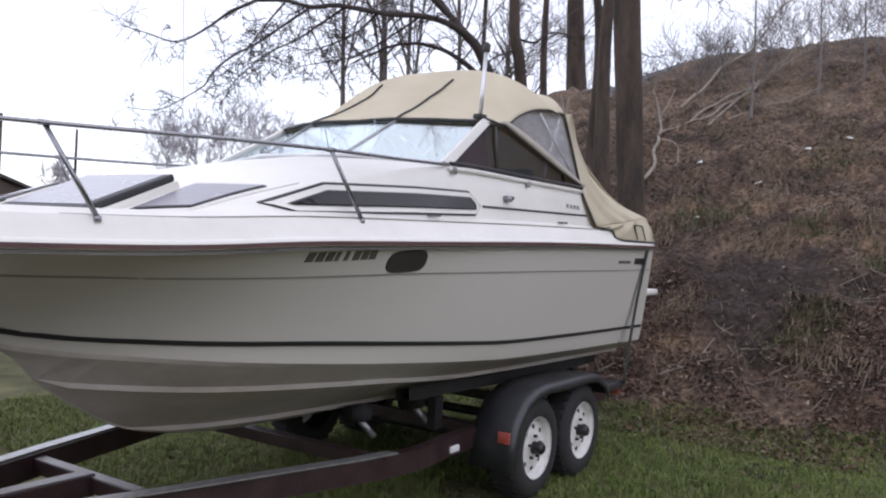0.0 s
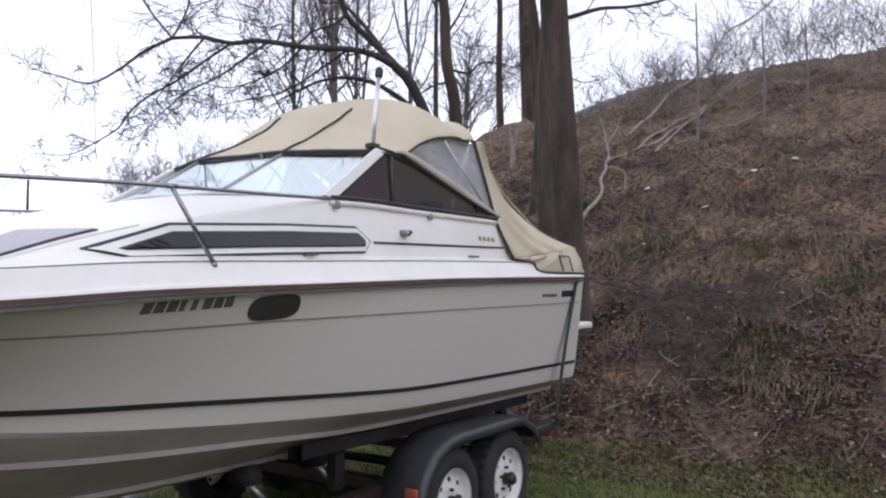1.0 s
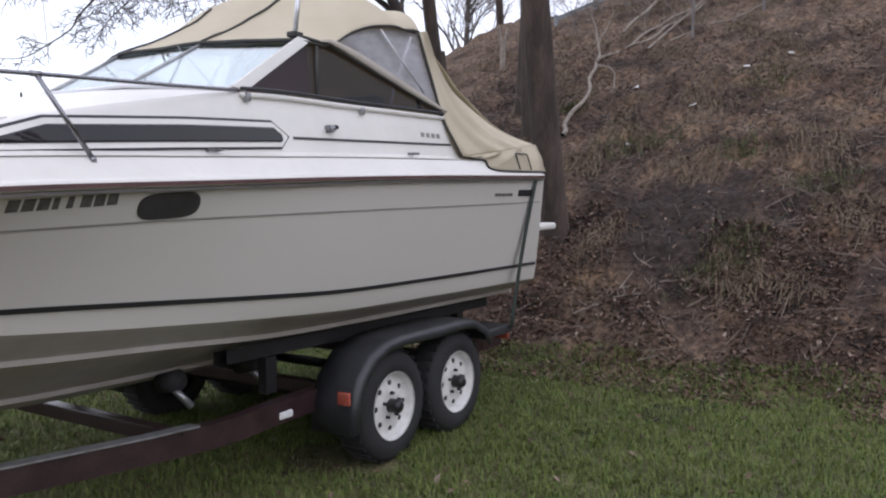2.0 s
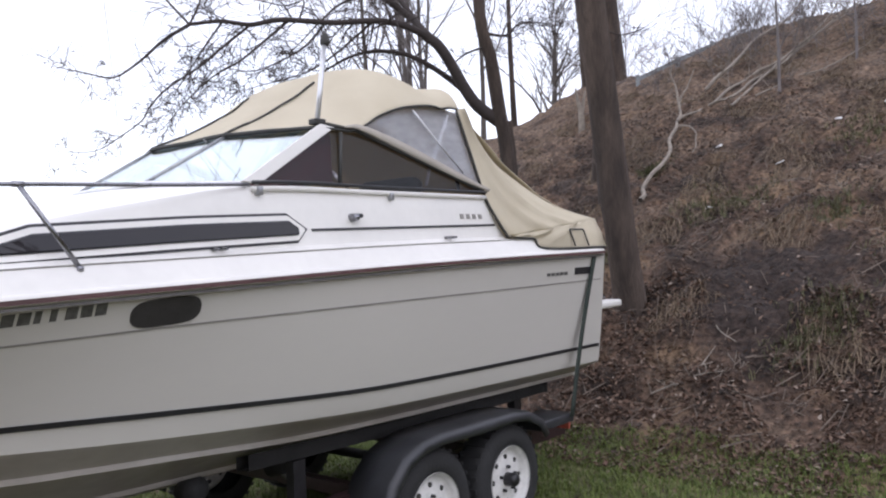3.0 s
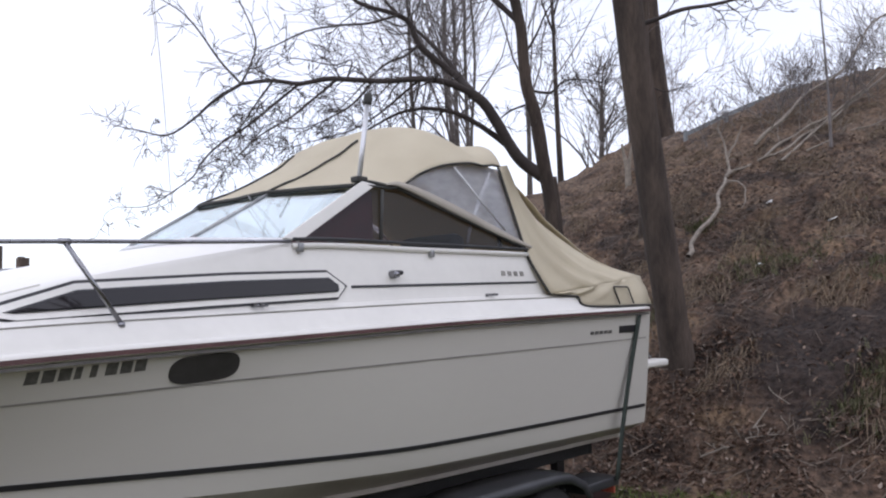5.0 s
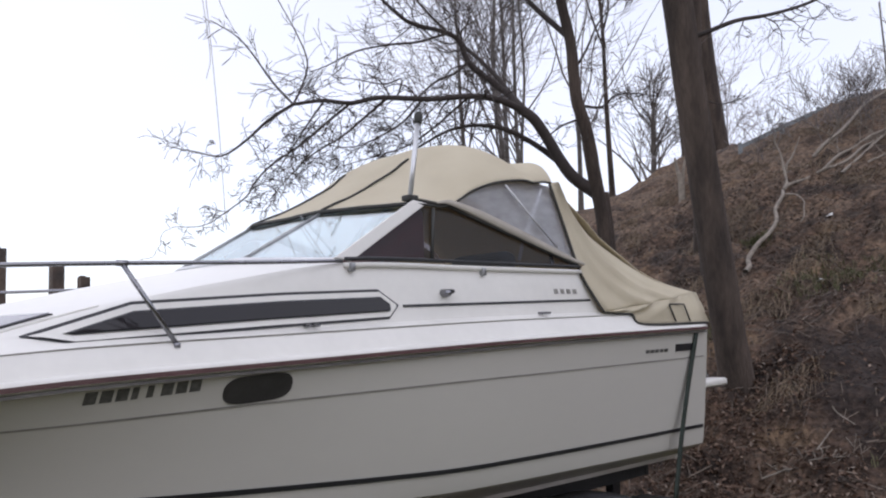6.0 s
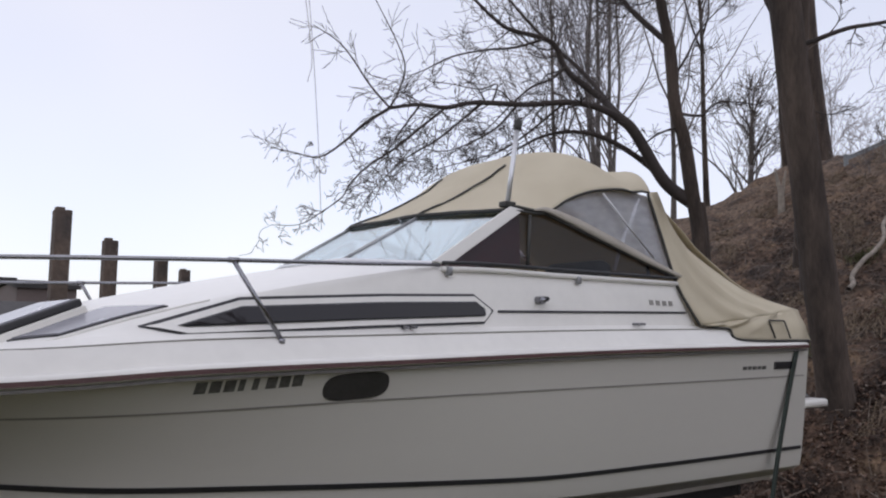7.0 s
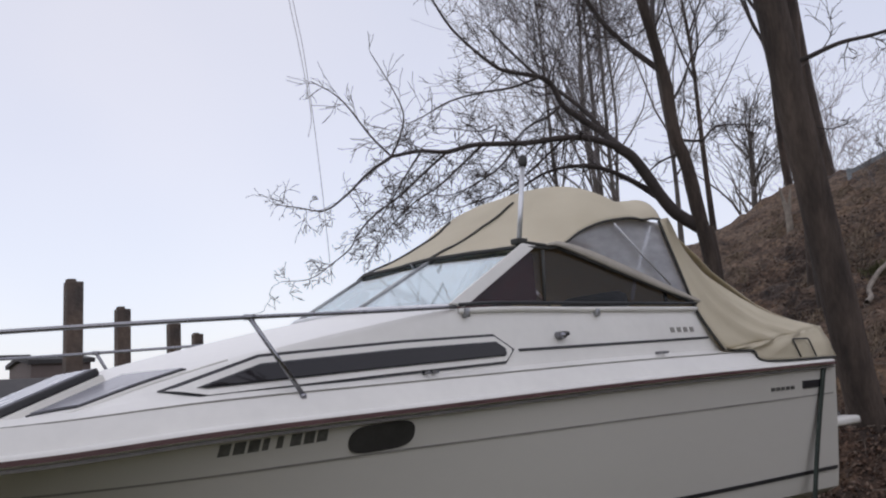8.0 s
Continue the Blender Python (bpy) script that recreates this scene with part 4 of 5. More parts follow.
for out, y in ((-1, 0.02), (1, 2 * C - 0.02)):
    for x in (-1.965, -1.245):
        wheel(x, y, 0.435, out)
for x in (-1.965, -1.245):
    trailer_part("axle", tube_bm([(x, 0.12, 0.435), (x, 2 * C - 0.12, 0.435)], 0.035, 10), trailer_black, smooth=True)
for side in (1, -1):
    def sy(y, side=side):
        return y if side > 0 else 2 * C - y
    prof = [(-2.43, 0.37), (-2.42, 0.54), (-2.36, 0.68), (-2.25, 0.785), (-2.10, 0.84), (-1.95, 0.855), (-1.60, 0.855), (-1.25, 0.85), (-1.08, 0.83), (-0.93, 0.76), (-0.86, 0.66)]
    pp = [(p[0], p[1]) for p in prof]
    inner = [(-2.36, 0.39), (-2.35, 0.53), (-2.30, 0.64), (-2.21, 0.73), (-2.08, 0.78), (-1.95, 0.795), (-1.60, 0.785), (-1.25, 0.79), (-1.11, 0.775), (-0.98, 0.715), (-0.92, 0.63)]
    rws = []
    for (x, z), (xi, zi) in zip(pp, inner):
        rws.append([(x, sy(0.26), z), (x, sy(0.10), z + 0.004), (x, sy(0.0), z), (x + (xi - x) * 0.12, sy(-0.03), z + (zi - z) * 0.15), (x + (xi - x) * 0.5, sy(-0.04), z + (zi - z) * 0.5), (xi, sy(-0.036), zi)])
    fd = trailer_part("fender", thicken(grid_bm(rws), 0.006), fender_mat, smooth=True, label="black moulded tandem fender")
    part("reflector", box_bm(-2.445, -2.425, min(sy(-0.02), sy(0.06)), max(sy(-0.02), sy(0.06)), 0.545, 0.615, 0.004), amber, fd)
    part("step_plate", box_bm(-0.90, -0.50, min(sy(0.0), sy(0.26)), max(sy(0.0), sy(0.26)), 0.66, 0.72, 0.008), fender_mat, fd)
    part("tail_light", box_bm(-0.505, -0.485, min(sy(0.04), sy(0.16)), max(sy(0.04), sy(0.16)), 0.60, 0.66, 0.006), amber, fd)
    # main frame rail: straight aft, then drawn in to the tongue
    fr = [(-0.15, sy(0.32), 0.54), (-1.6, sy(0.31), 0.54), (-2.7, sy(0.26), 0.54), (-3.25, sy(0.25), 0.54), (-4.43, sy(0.59), 0.54), (-5.5, sy(0.94), 0.54), (-6.1, sy(1.03), 0.54)]
    rws = [[(x, y - 0.035, z - 0.06), (x, y + 0.035, z - 0.06), (x, y + 0.035, z + 0.06), (x, y - 0.035, z + 0.06)] for x, y, z in curve_pts(fr, 4)]
    trailer_part("frame_rail", grid_bm(rws, close=True), trailer_red)
    bk = [(-0.28, sy(0.42), 0.835), (-1.6, sy(0.42), 0.835), (-2.9, sy(0.46), 0.85)]
    rws = [[(x, y - 0.05, z - 0.04), (x, y + 0.05, z - 0.05), (x, y + 0.05, z + 0.015), (x, y - 0.05, z + 0.04)] for x, y, z in curve_pts(bk, 4)]
    g = grid_bm(rws, close=True)
    trailer_part("bunk", g, bunk_mat)
    trailer_part("bunk_end", box_bm(-0.27, -0.23, sy(0.42) - 0.05, sy(0.42) + 0.05, 0.79, 0.87, 0.005), bunk_mat)
    for x in (-0.6, -1.6, -2.6):
        trailer_part("bunk_bracket", box_bm(x - 0.04, x + 0.04, sy(0.42) - 0.03, sy(0.42) + 0.03, 0.60, 0.80), trailer_black)
    for x in (-2.5, -3.05):
        trailer_part("keel_roller", tube_bm([(x, sy(0.60), 0.74), (x, sy(0.74), 0.70)], [0.055, 0.055], 12), rubber, smooth=True)
        trailer_part("roller_arm", tube_bm([(x, sy(0.67), 0.70), (x + 0.08, sy(0.60), 0.58)], 0.02, 8), galv, smooth=True)
for x in (-0.25, -1.1, -2.2, -3.3, -4.5):
    w = 0.34 if x > -3 else (0.30 if x > -4 else 0.63)
    trailer_part("cross_member", box_bm(x - 0.035, x + 0.035, w, 2 * C - w, 0.51, 0.585, 0.006), trailer_red)
trailer_part("tongue", box_bm(-6.9, -4.5, C - 0.045, C + 0.045, 0.49, 0.595, 0.008), trailer_red)
trailer_part("coupler", box_bm(-7.1, -6.88, C - 0.06, C + 0.06, 0.50, 0.62, 0.02), galv)
# sky sheen on the worn rail tops, put in as bright metal strips
for sd in (1, -1):
    cap = [(x, (y if sd > 0 else 2 * C - y), 0.602) for x, y in ((-3.26, 0.245), (-3.5, 0.295), (-4.43, 0.565), (-5.5, 0.915))]
    trailer_part("sheen_cap", grid_bm([[(x, y - 0.036, z), (x, y + 0.036, z), (x, y + 0.036, z + 0.008), (x, y - 0.036, z + 0.008)] for x, y, z in cap], close=True), galv, label="worn top flange, its sky sheen made a bright strip")
trailer_part("winch_post", box_bm(-5.32, -5.22, C - 0.05, C + 0.05, 0.56, 1.35, 0.01), trailer_black)
trailer_part("bow_stop", tube_bm([(-5.12, C - 0.1, 1.27), (-5.12, C + 0.1, 1.27)], 0.05, 12), rubber, smooth=True)
trailer_part("stop_arm", tube_bm([(-5.27, C, 1.3), (-5.12, C, 1.27)], 0.03, 8), trailer_black)
trailer_part("jockey_leg", tube_bm([(-6.3, C, 0.7), (-6.3, C, 0.12)], 0.035, 10), galv, smooth=True)
trailer_part("plug_cable", box_bm(-2.72, -2.62, 0.215, 0.255, 0.50, 0.54, 0.008), litter_white)

# tie down strap over the port quarter
rws = [[(-0.14 - 0.41 * k / 10 - 0.026, -0.012 + 0.015 * math.sin(k / 10 * 3.1), 1.79 - 1.09 * k / 10), (-0.14 - 0.41 * k / 10 + 0.026, -0.012 + 0.015 * math.sin(k / 10 * 3.1), 1.79 - 1.09 * k / 10)] for k in range(11)]
strap = tagged(part("tie_down_strap", thicken(grid_bm(rws), 0.005), strap_mat), "dark green webbing tie-down strap over the stern", "strap")

# ---------------------------------------------------------------- trees
class Wood:
    """Vertices and faces of limbs and twigs."""

    def __init__(self, seed):
        self.v, self.f, self.r = [], [], random.Random(seed)

    def tube(self, pts, radii, sides):
        nrm, prev = None, None
        for i, p in enumerate(pts):
            d = (pts[min(i + 1, len(pts) - 1)] - pts[max(i - 1, 0)])
            d = d.normalized() if d.length else Vector((0, 0, 1))
            nrm = d.orthogonal().normalized() if nrm is None else (nrm - d * nrm.dot(d)).normalized()
            bi = d.cross(nrm)
            base = len(self.v)
            for k in range(sides):
                a = 2 * math.pi * k / sides
                self.v.append(p + radii[i] * (math.cos(a) * nrm + math.sin(a) * bi))
            if prev is not None:
                for k in range(sides):
                    self.f.append((prev + k, prev + (k + 1) % sides, base + (k + 1) % sides, base + k))
            prev = base

    def grow(self, start, way, length, radius, depth, lift=0.12, kids=4, wander=0.25, thin=0.55, minimum=0.0035):
        r = self.r
        n = 6 if depth > 0 else 4
        pts, radii, d, p = [start.copy()], [radius], way.normalized(), start.copy()
        for i in range(n):
            d = (d + Vector((r.uniform(-1, 1), r.uniform(-1, 1), r.uniform(-1, 1) + lift)) * (wander if depth > 1 else wander * 0.85)).normalized()
            p = p + d * (length / n)
            pts.append(p.copy())
            radii.append(max(minimum, radius * (1 - 0.75 * (i + 1) / n)))
        self.tube(pts, radii, 6 if radius > 0.05 else (4 if radius > 0.015 else 3))
        if depth > 0:
            for k in range(kids):
                i = r.randint(1, n)
                out = Vector((r.uniform(-1, 1), r.uniform(-1, 1), r.uniform(-0.4, 0.9)))
                self.grow(pts[i], (pts[i] - pts[i - 1]).normalized() * 0.8 + out * 0.8, length * r.uniform(0.45, 0.82), max(minimum, radii[i] * thin), depth - 1, lift, kids, wander, thin, minimum)

    def limb(self, pts, r0, r1, depth, kids, length, way=None, lift=0.0, wander=0.3, sides=8, minimum=0.0035, skip=1):
        cp = [Vector(p) for p in curve_pts(pts, 4)]
        k = len(cp)
        radii = [r0 + (r1 - r0) * i / (k - 1) for i in range(k)]
        self.tube(cp, radii, sides)
        for i in range(skip, k):
            for _ in range(kids):
                if self.r.random() < 0.75:
                    out = Vector((self.r.uniform(-1, 1), self.r.uniform(-1, 1), self.r.uniform(-0.9, 1)))
                    self.grow(cp[i], (way or (cp[i] - cp[i - 1]).normalized() * 0.5) + out, length * self.r.uniform(0.5, 1.2), max(minimum, min(0.02, radii[i] * 0.4)), depth, lift, 3, wander, minimum=minimum)

    def mesh(self, name):
        me = bpy.data.meshes.new(name)
        me.from_pydata([tuple(v) for v in self.v], [], self.f)
        me.polygons.foreach_set("use_smooth", [True] * len(self.f))
        return me


def trunk_bm(pts, r0, r1, sides=18, seed=0, flare=0.35):
    cp = [Vector(p) for p in curve_pts(pts, 6)]
    k = len(cp)
    bm_ = bmesh.new()
    prev = None
    for i, p in enumerate(cp):
        d = (cp[min(i + 1, k - 1)] - cp[max(i - 1, 0)]).normalized()
        a1 = d.orthogonal().normalized() if i == 0 else (a1 - d * a1.dot(d)).normalized()
        b1 = d.cross(a1)
        rr = r0 + (r1 - r0) * i / (k - 1) + r0 * flare * math.exp(-i / 2.2)
        ring = []
        for s in range(sides):
            a = 2 * math.pi * s / sides
            w = 1 + 0.09 * noise.noise(Vector((math.cos(a) * 1.3 + seed, math.sin(a) * 1.3, i * 0.22)))
            ring.append(bm_.verts.new(p + rr * w * (math.cos(a) * a1 + math.sin(a) * b1)))
        if prev:
            for s in range(sides):
                bm_.faces.new((prev[s], prev[(s + 1) % sides], ring[(s + 1) % sides], ring[s]))
        prev = ring
    bm_.faces.new(prev)
    return bm_


def tree_thing(label, x, y, group=""):
    return thing("tree", label, "tree", group, at=(x, y, ground_z(x, y, False)))


def tree_part(tree, name, data, mat, label=""):
    ob = part(name, data, mat, tree, label) if isinstance(data, bmesh.types.BMesh) else mesh_part(name, data, mat, tree, label)
    ob.location = -Vector(tree.location)
    return ob


# the big leaning trunk behind the stern
t1 = tree_thing("large leaning bare tree with grey-brown bark", 2.66, 1.1)
tree_part(t1, "trunk", trunk_bm([(2.86, 1.06, 0.5), (2.64, 1.10, 1.2), (2.44, 1.14, 2.5), (2.23, 1.18, 4.0), (2.06, 1.20, 5.2), (1.75, 1.25, 7.5), (1.5, 1.3, 10)], 0.172, 0.14, seed=3, flare=0.30), bark)
w = Wood(5)
w.limb([(2.15, 1.19, 4.70), (2.29, 1.06, 4.75), (2.47, 0.78, 4.85), (2.66, 0.50, 4.88), (2.90, 0.15, 4.98), (3.2, -0.4, 5.25)], 0.030, 0.010, 2, 1, 0.55, wander=0.35, skip=6)
w.limb([(1.85, 1.2, 6.2), (2.3, 2.0, 7.0), (2.7, 3.2, 8.4)], 0.08, 0.03, 2, 2, 1.2)
w.limb([(1.95, 1.2, 5.7), (3.2, 0.8, 7.0), (4.4, 0.4, 8.2)], 0.06, 0.02, 2, 2, 1.2)
w.limb([(2.28, 1.05, 4.05), (2.42, 0.95, 4.02), (2.62, 0.80, 4.10)], 0.008, 0.004, 1, 1, 0.15)
tree_part(t1, "crown", w.mesh("crown"), twig_mat)

# the forked tree whose long limb reaches over the boat
t2 = tree_thing("bare forked tree with a long drooping limb", 3.1, 2.9)
tree_part(t2, "trunk", trunk_bm([(3.16, 2.9, 1.2), (3.08, 2.9, 2.4), (3.04, 2.88, 3.05), (2.94, 2.89, 3.5), (2.87, 2.9, 3.9), (2.80, 2.91, 4.23), (2.70, 2.94, 4.55), (2.65, 2.94, 4.9), (2.61, 2.93, 5.24), (2.50, 2.96, 5.75), (2.31, 2.99, 6.64), (2.15, 2.95, 8.4), (2.1, 3.0, 10.5)], 0.098, 0.05, 12, seed=9), bark)
tree_part(t2, "trunk", trunk_bm([(3.28, 2.89, 1.3), (3.20, 2.89, 2.3), (3.12, 2.87, 3.0), (3.06, 2.87, 3.45)], 0.070, 0.060, 10, seed=12, flare=0.2), bark)
w = Wood(8)
w.limb([(2.98, 2.93, 3.44), (2.73, 3.07, 3.63), (2.56, 3.13, 3.83), (2.41, 3.18, 4.07), (2.23, 3.24, 4.31), (2.07, 3.32, 4.43)], 0.078, 0.060, 1, 0, 0.5, sides=10, skip=18)
w.limb([(2.07, 3.32, 4.43), (1.83, 3.45, 4.53), (1.54, 3.63, 4.56), (1.16, 3.9, 4.52), (0.65, 4.22, 4.52), (0.38, 4.4, 4.45), (0.1, 4.57, 4.47), (-0.17, 4.75, 4.42)], 0.045, 0.020, 2, 1, 0.55, sides=8, skip=4, lift=-0.25, wander=0.36)
w.limb([(-0.17, 4.75, 4.42), (-0.34, 5.01, 4.26), (-0.47, 5.23, 4.07), (-0.65, 5.49, 3.9), (-0.85, 5.74, 3.97), (-1.03, 5.97, 4.04)], 0.020, 0.004, 2, 1, 0.24, lift=-0.25, wander=0.4)
w.limb([(-0.17, 4.75, 4.42), (-0.38, 4.85, 4.67), (-0.59, 4.93, 4.98), (-0.75, 5.0, 5.16), (-0.98, 5.12, 5.31)], 0.013, 0.005, 1, 1, 0.30, wander=0.35)
w.limb([(-0.17, 4.75, 4.42), (-0.12, 4.65, 4.61), (-0.10, 4.56, 4.87), (-0.22, 4.58, 5.17), (-0.45, 4.66, 5.6)], 0.013, 0.005, 1, 1, 0.30, wander=0.35)
w.limb([(2.12, 3.30, 4.42), (2.22, 3.62, 4.70), (2.0, 3.79, 4.92), (1.81, 3.89, 5.1), (1.70, 3.92, 5.34), (1.54, 4.0, 5.44), (1.26, 4.2, 5.52), (1.12, 4.27, 5.58), (0.94, 4.36, 5.74), (0.65, 4.5, 6.06), (0.40, 4.6, 6.5)], 0.048, 0.012, 2, 1, 0.6, skip=12, wander=0.36)
w.limb([(1.80, 3.87, 5.1), (1.62, 3.94, 4.93), (1.40, 4.05, 4.81), (1.19, 4.17, 4.59), (1.03, 4.24, 4.4), (0.84, 4.34, 4.18)], 0.020, 0.005, 2, 1, 0.42, lift=-0.15, wander=0.38)
w.limb([(1.54, 3.98, 5.42), (1.22, 4.16, 5.29), (0.92, 4.33, 5.24), (0.58, 4.55, 5.14), (0.30, 4.73, 4.96), (0.12, 4.83, 4.87)], 0.018, 0.005, 2, 1, 0.42, lift=-0.1, wander=0.38)
w.limb([(0.92, 4.23, 4.55), (0.94, 4.15, 4.78), (0.77, 4.26, 4.71), (0.49, 4.44, 4.76), (0.27, 4.59, 4.78)], 0.012, 0.004, 1, 1, 0.3, wander=0.38)
w.limb([(2.68, 3.10, 3.72), (2.52, 3.35, 3.99), (2.32, 3.53, 4.17), (2.13, 3.72, 4.29), (1.92, 3.94, 4.33), (1.71, 4.17, 4.28), (1.51, 4.41, 4.13), (1.35, 4.6, 3.99)], 0.042, 0.010, 2, 1, 0.55, skip=10, lift=-0.1, wander=0.38)
w.limb([(0.75, 4.22, 4.52), (0.57, 4.38, 4.32), (0.35, 4.57, 4.08), (0.09, 4.77, 3.88), (-0.13, 4.95, 3.61), (-0.26, 5.05, 3.41)], 0.017, 0.004, 2, 2, 0.30, lift=-0.2, wander=0.4)
w.limb([(0.39, 4.41, 4.46), (0.16, 4.59, 4.22), (-0.07, 4.77, 3.97), (-0.32, 4.97, 3.75), (-0.47, 5.08, 3.55), (-0.55, 5.13, 3.39), (-0.73, 5.26, 3.22), (-0.93, 5.41, 3.07), (-1.19, 5.59, 3.06)], 0.017, 0.004, 2, 1, 0.26, lift=-0.2, wander=0.4)
w.limb([(0.13, 4.58, 4.47), (-0.02, 4.73, 4.18), (-0.13, 4.8, 3.97), (-0.26, 4.89, 3.72)], 0.013, 0.004, 2, 2, 0.28, lift=-0.2, wander=0.4)
w.limb([(1.10, 3.98, 4.52), (0.98, 4.19, 4.28), (0.76, 4.35, 4.11), (0.50, 4.54, 3.98), (0.22, 4.73, 4.01)], 0.015, 0.004, 2, 2, 0.34, lift=-0.1, wander=0.4)
w.limb([(1.54, 3.66, 4.55), (1.36, 4.11, 4.23), (1.08, 4.3, 4.01), (0.79, 4.48, 3.9), (0.46, 4.7, 3.78)], 0.016, 0.004, 2, 2, 0.36, lift=-0.1, wander=0.4)
w.limb([(2.71, 2.95, 4.50), (2.97, 2.78, 4.48), (3.10, 2.67, 4.62), (3.32, 2.54, 4.66), (3.61, 2.34, 4.62)], 0.020, 0.006, 2, 1, 0.4, wander=0.36, skip=3)
w.limb([(2.78, 2.9, 4.35), (2.54, 3.11, 4.23), (2.35, 3.3, 3.99)], 0.016, 0.006, 2, 1, 0.3, wander=0.36)
w.limb([(2.65, 2.94, 4.9), (2.79, 2.83, 5.18), (2.93, 2.72, 5.53), (3.2, 2.51, 5.89)], 0.018, 0.006, 2, 1, 0.4, wander=0.36)
w.limb([(2.36, 3.55, 4.55), (2.4, 4.1, 5.2), (2.1, 4.7, 5.9), (1.9, 5.2, 6.6)], 0.035, 0.012, 3, 1, 0.7, wander=0.3, skip=4)
w.limb([(2.60, 2.93, 5.3), (2.2, 3.4, 6.0), (1.7, 3.8, 7.2), (1.4, 4.1, 8.2)], 0.040, 0.014, 3, 1, 0.8, wander=0.3)
w.limb([(2.50, 2.96, 5.7), (2.9, 3.2, 6.4), (3.7, 3.6, 7.2), (4.3, 3.8, 8.0)], 0.040, 0.014, 3, 1, 0.7, wander=0.3)
w.limb([(0.40, 4.6, 6.5), (-0.3, 4.8, 6.9), (-0.9, 4.9, 7.2), (-1.42, 4.95, 7.3)], 0.012, 0.006, 1, 1, 0.5)
tree_part(t2, "crown", w.mesh("crown"), twig_mat, "dense fine bare twigs")
for dx, low in ((0.0, True), (-0.05, False)):
    vine = [(-1.42 + dx, 4.92, 7.3), (-1.27 + dx, 4.92, 6.15), (-1.16 + dx, 4.94, 5.64), (-1.04 + dx * 0.4, 4.99, 4.89)]
    vine += [(-0.90, 5.08, 3.95), (-0.78, 5.17, 3.0)] if low else [(-1.10, 5.0, 4.6)]
    tree_part(t2, "hanging_vine", tube_bm(curve_pts(vine, 5), 0.004, 5), vine_mat, "thin pale hanging vine")


def bank_tree(x, y, r, height, seed, lean=(0.0, 0.0), depth=3, kids=2, low=0.35, label="slender bare tree on the bank", mat=bark, tmat=twig_mat, span_=1.4, minimum=0.006):
    z = ground_z(x, y, False)
    t = tree_thing(label, x, y, "bare trees on the bank")
    top = (x + lean[0], y + lean[1], z + height)
    rr = random.Random(seed)
    mids = [(x + lean[0] * f + rr.uniform(-0.12, 0.12), y + lean[1] * f + rr.uniform(-0.12, 0.12), z + height * f) for f in (0.25, 0.5, 0.75)]
    pts = [(x, y, z - 0.2), *mids, top]
    tree_part(t, "trunk", trunk_bm(pts, r, r * 0.3, 10, seed), mat)
    w_ = Wood(seed)
    cp = [Vector(p) for p in curve_pts(pts, 6)]
    lowest = int(len(cp) * low)
    for i in range(lowest, len(cp)):
        for _ in range(kids):
            a = rr.uniform(0, 2 * math.pi)
            tilt = rr.uniform(0.35, 1.0) if i < len(cp) - 3 else rr.uniform(0.1, 0.6)
            ln = span_ * height * (0.16 + 0.20 * (len(cp) - i) / (len(cp) - lowest)) * rr.uniform(0.7, 1.2)
            w_.grow(cp[i], Vector((math.cos(a) * tilt, math.sin(a) * tilt, 1.0)), ln, r * (0.42 if i < lowest + 4 else 0.25), depth, 0.06, 3, 0.24, thin=0.5, minimum=minimum)
    tree_part(t, "crown", w_.mesh("crown"), tmat)
    return t


bank_tree(5.25, 2.66, 0.12, 10, 27, (-0.28, 0.05), depth=2, low=0.6, kids=1)
bank_tree(6.17, 3.32, 0.085, 10, 22, (-0.35, 0.05), depth=2, low=0.6, kids=1)
bank_tree(22.0, 10.75, 0.37, 17, 21, (-1.7, 0.2), depth=2, low=0.6, kids=1, label="tall bare tree on the crest of the bank")
bank_tree(25.0, 13.6, 0.17, 16, 23, (-1.2, 0.2), depth=2, low=0.45, kids=1, label="tall slender bare tree on the crest")
bank_tree(16.3, 11.6, 0.085, 12, 28, (-0.4, 0.05), depth=2, low=0.4, kids=1, label="slender bare tree behind the forked one")
# crest and stand trees use the colours lightened for haze
bank_tree(36.3, 22.0, 0.27, 9, 24, (0.2, 0.0), depth=3, kids=1, low=0.27, label="bare tree standing on the crest", mat=bark_far_hazed, tmat=bark_far_hazed, span_=1.5, minimum=0.014)
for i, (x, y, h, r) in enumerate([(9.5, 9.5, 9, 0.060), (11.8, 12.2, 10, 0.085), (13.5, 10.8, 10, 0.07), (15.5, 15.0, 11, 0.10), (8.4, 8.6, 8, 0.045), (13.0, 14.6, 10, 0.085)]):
    bank_tree(x, y, r, h, 40 + i, (0.3 * math.sin(i * 2.1), 0.2), depth=3, kids=1, low=0.22, label="bare tree in the stand behind", mat=bark_far_hazed, tmat=stand_twig, minimum=0.0055)
# pale birches and scrub far off, haze tinted into their colour
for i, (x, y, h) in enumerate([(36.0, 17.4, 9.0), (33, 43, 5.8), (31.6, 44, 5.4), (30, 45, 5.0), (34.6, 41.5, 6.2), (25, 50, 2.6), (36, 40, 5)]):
    bank_tree(x, y, 0.08, h, 60 + i, (0.2, 0), depth=3, kids=1, low=0.2, label="bare tree in the distance, haze tinted into its colour", mat=haze_twig, tmat=haze_twig, minimum=0.010 if y < 20 else 0.014)

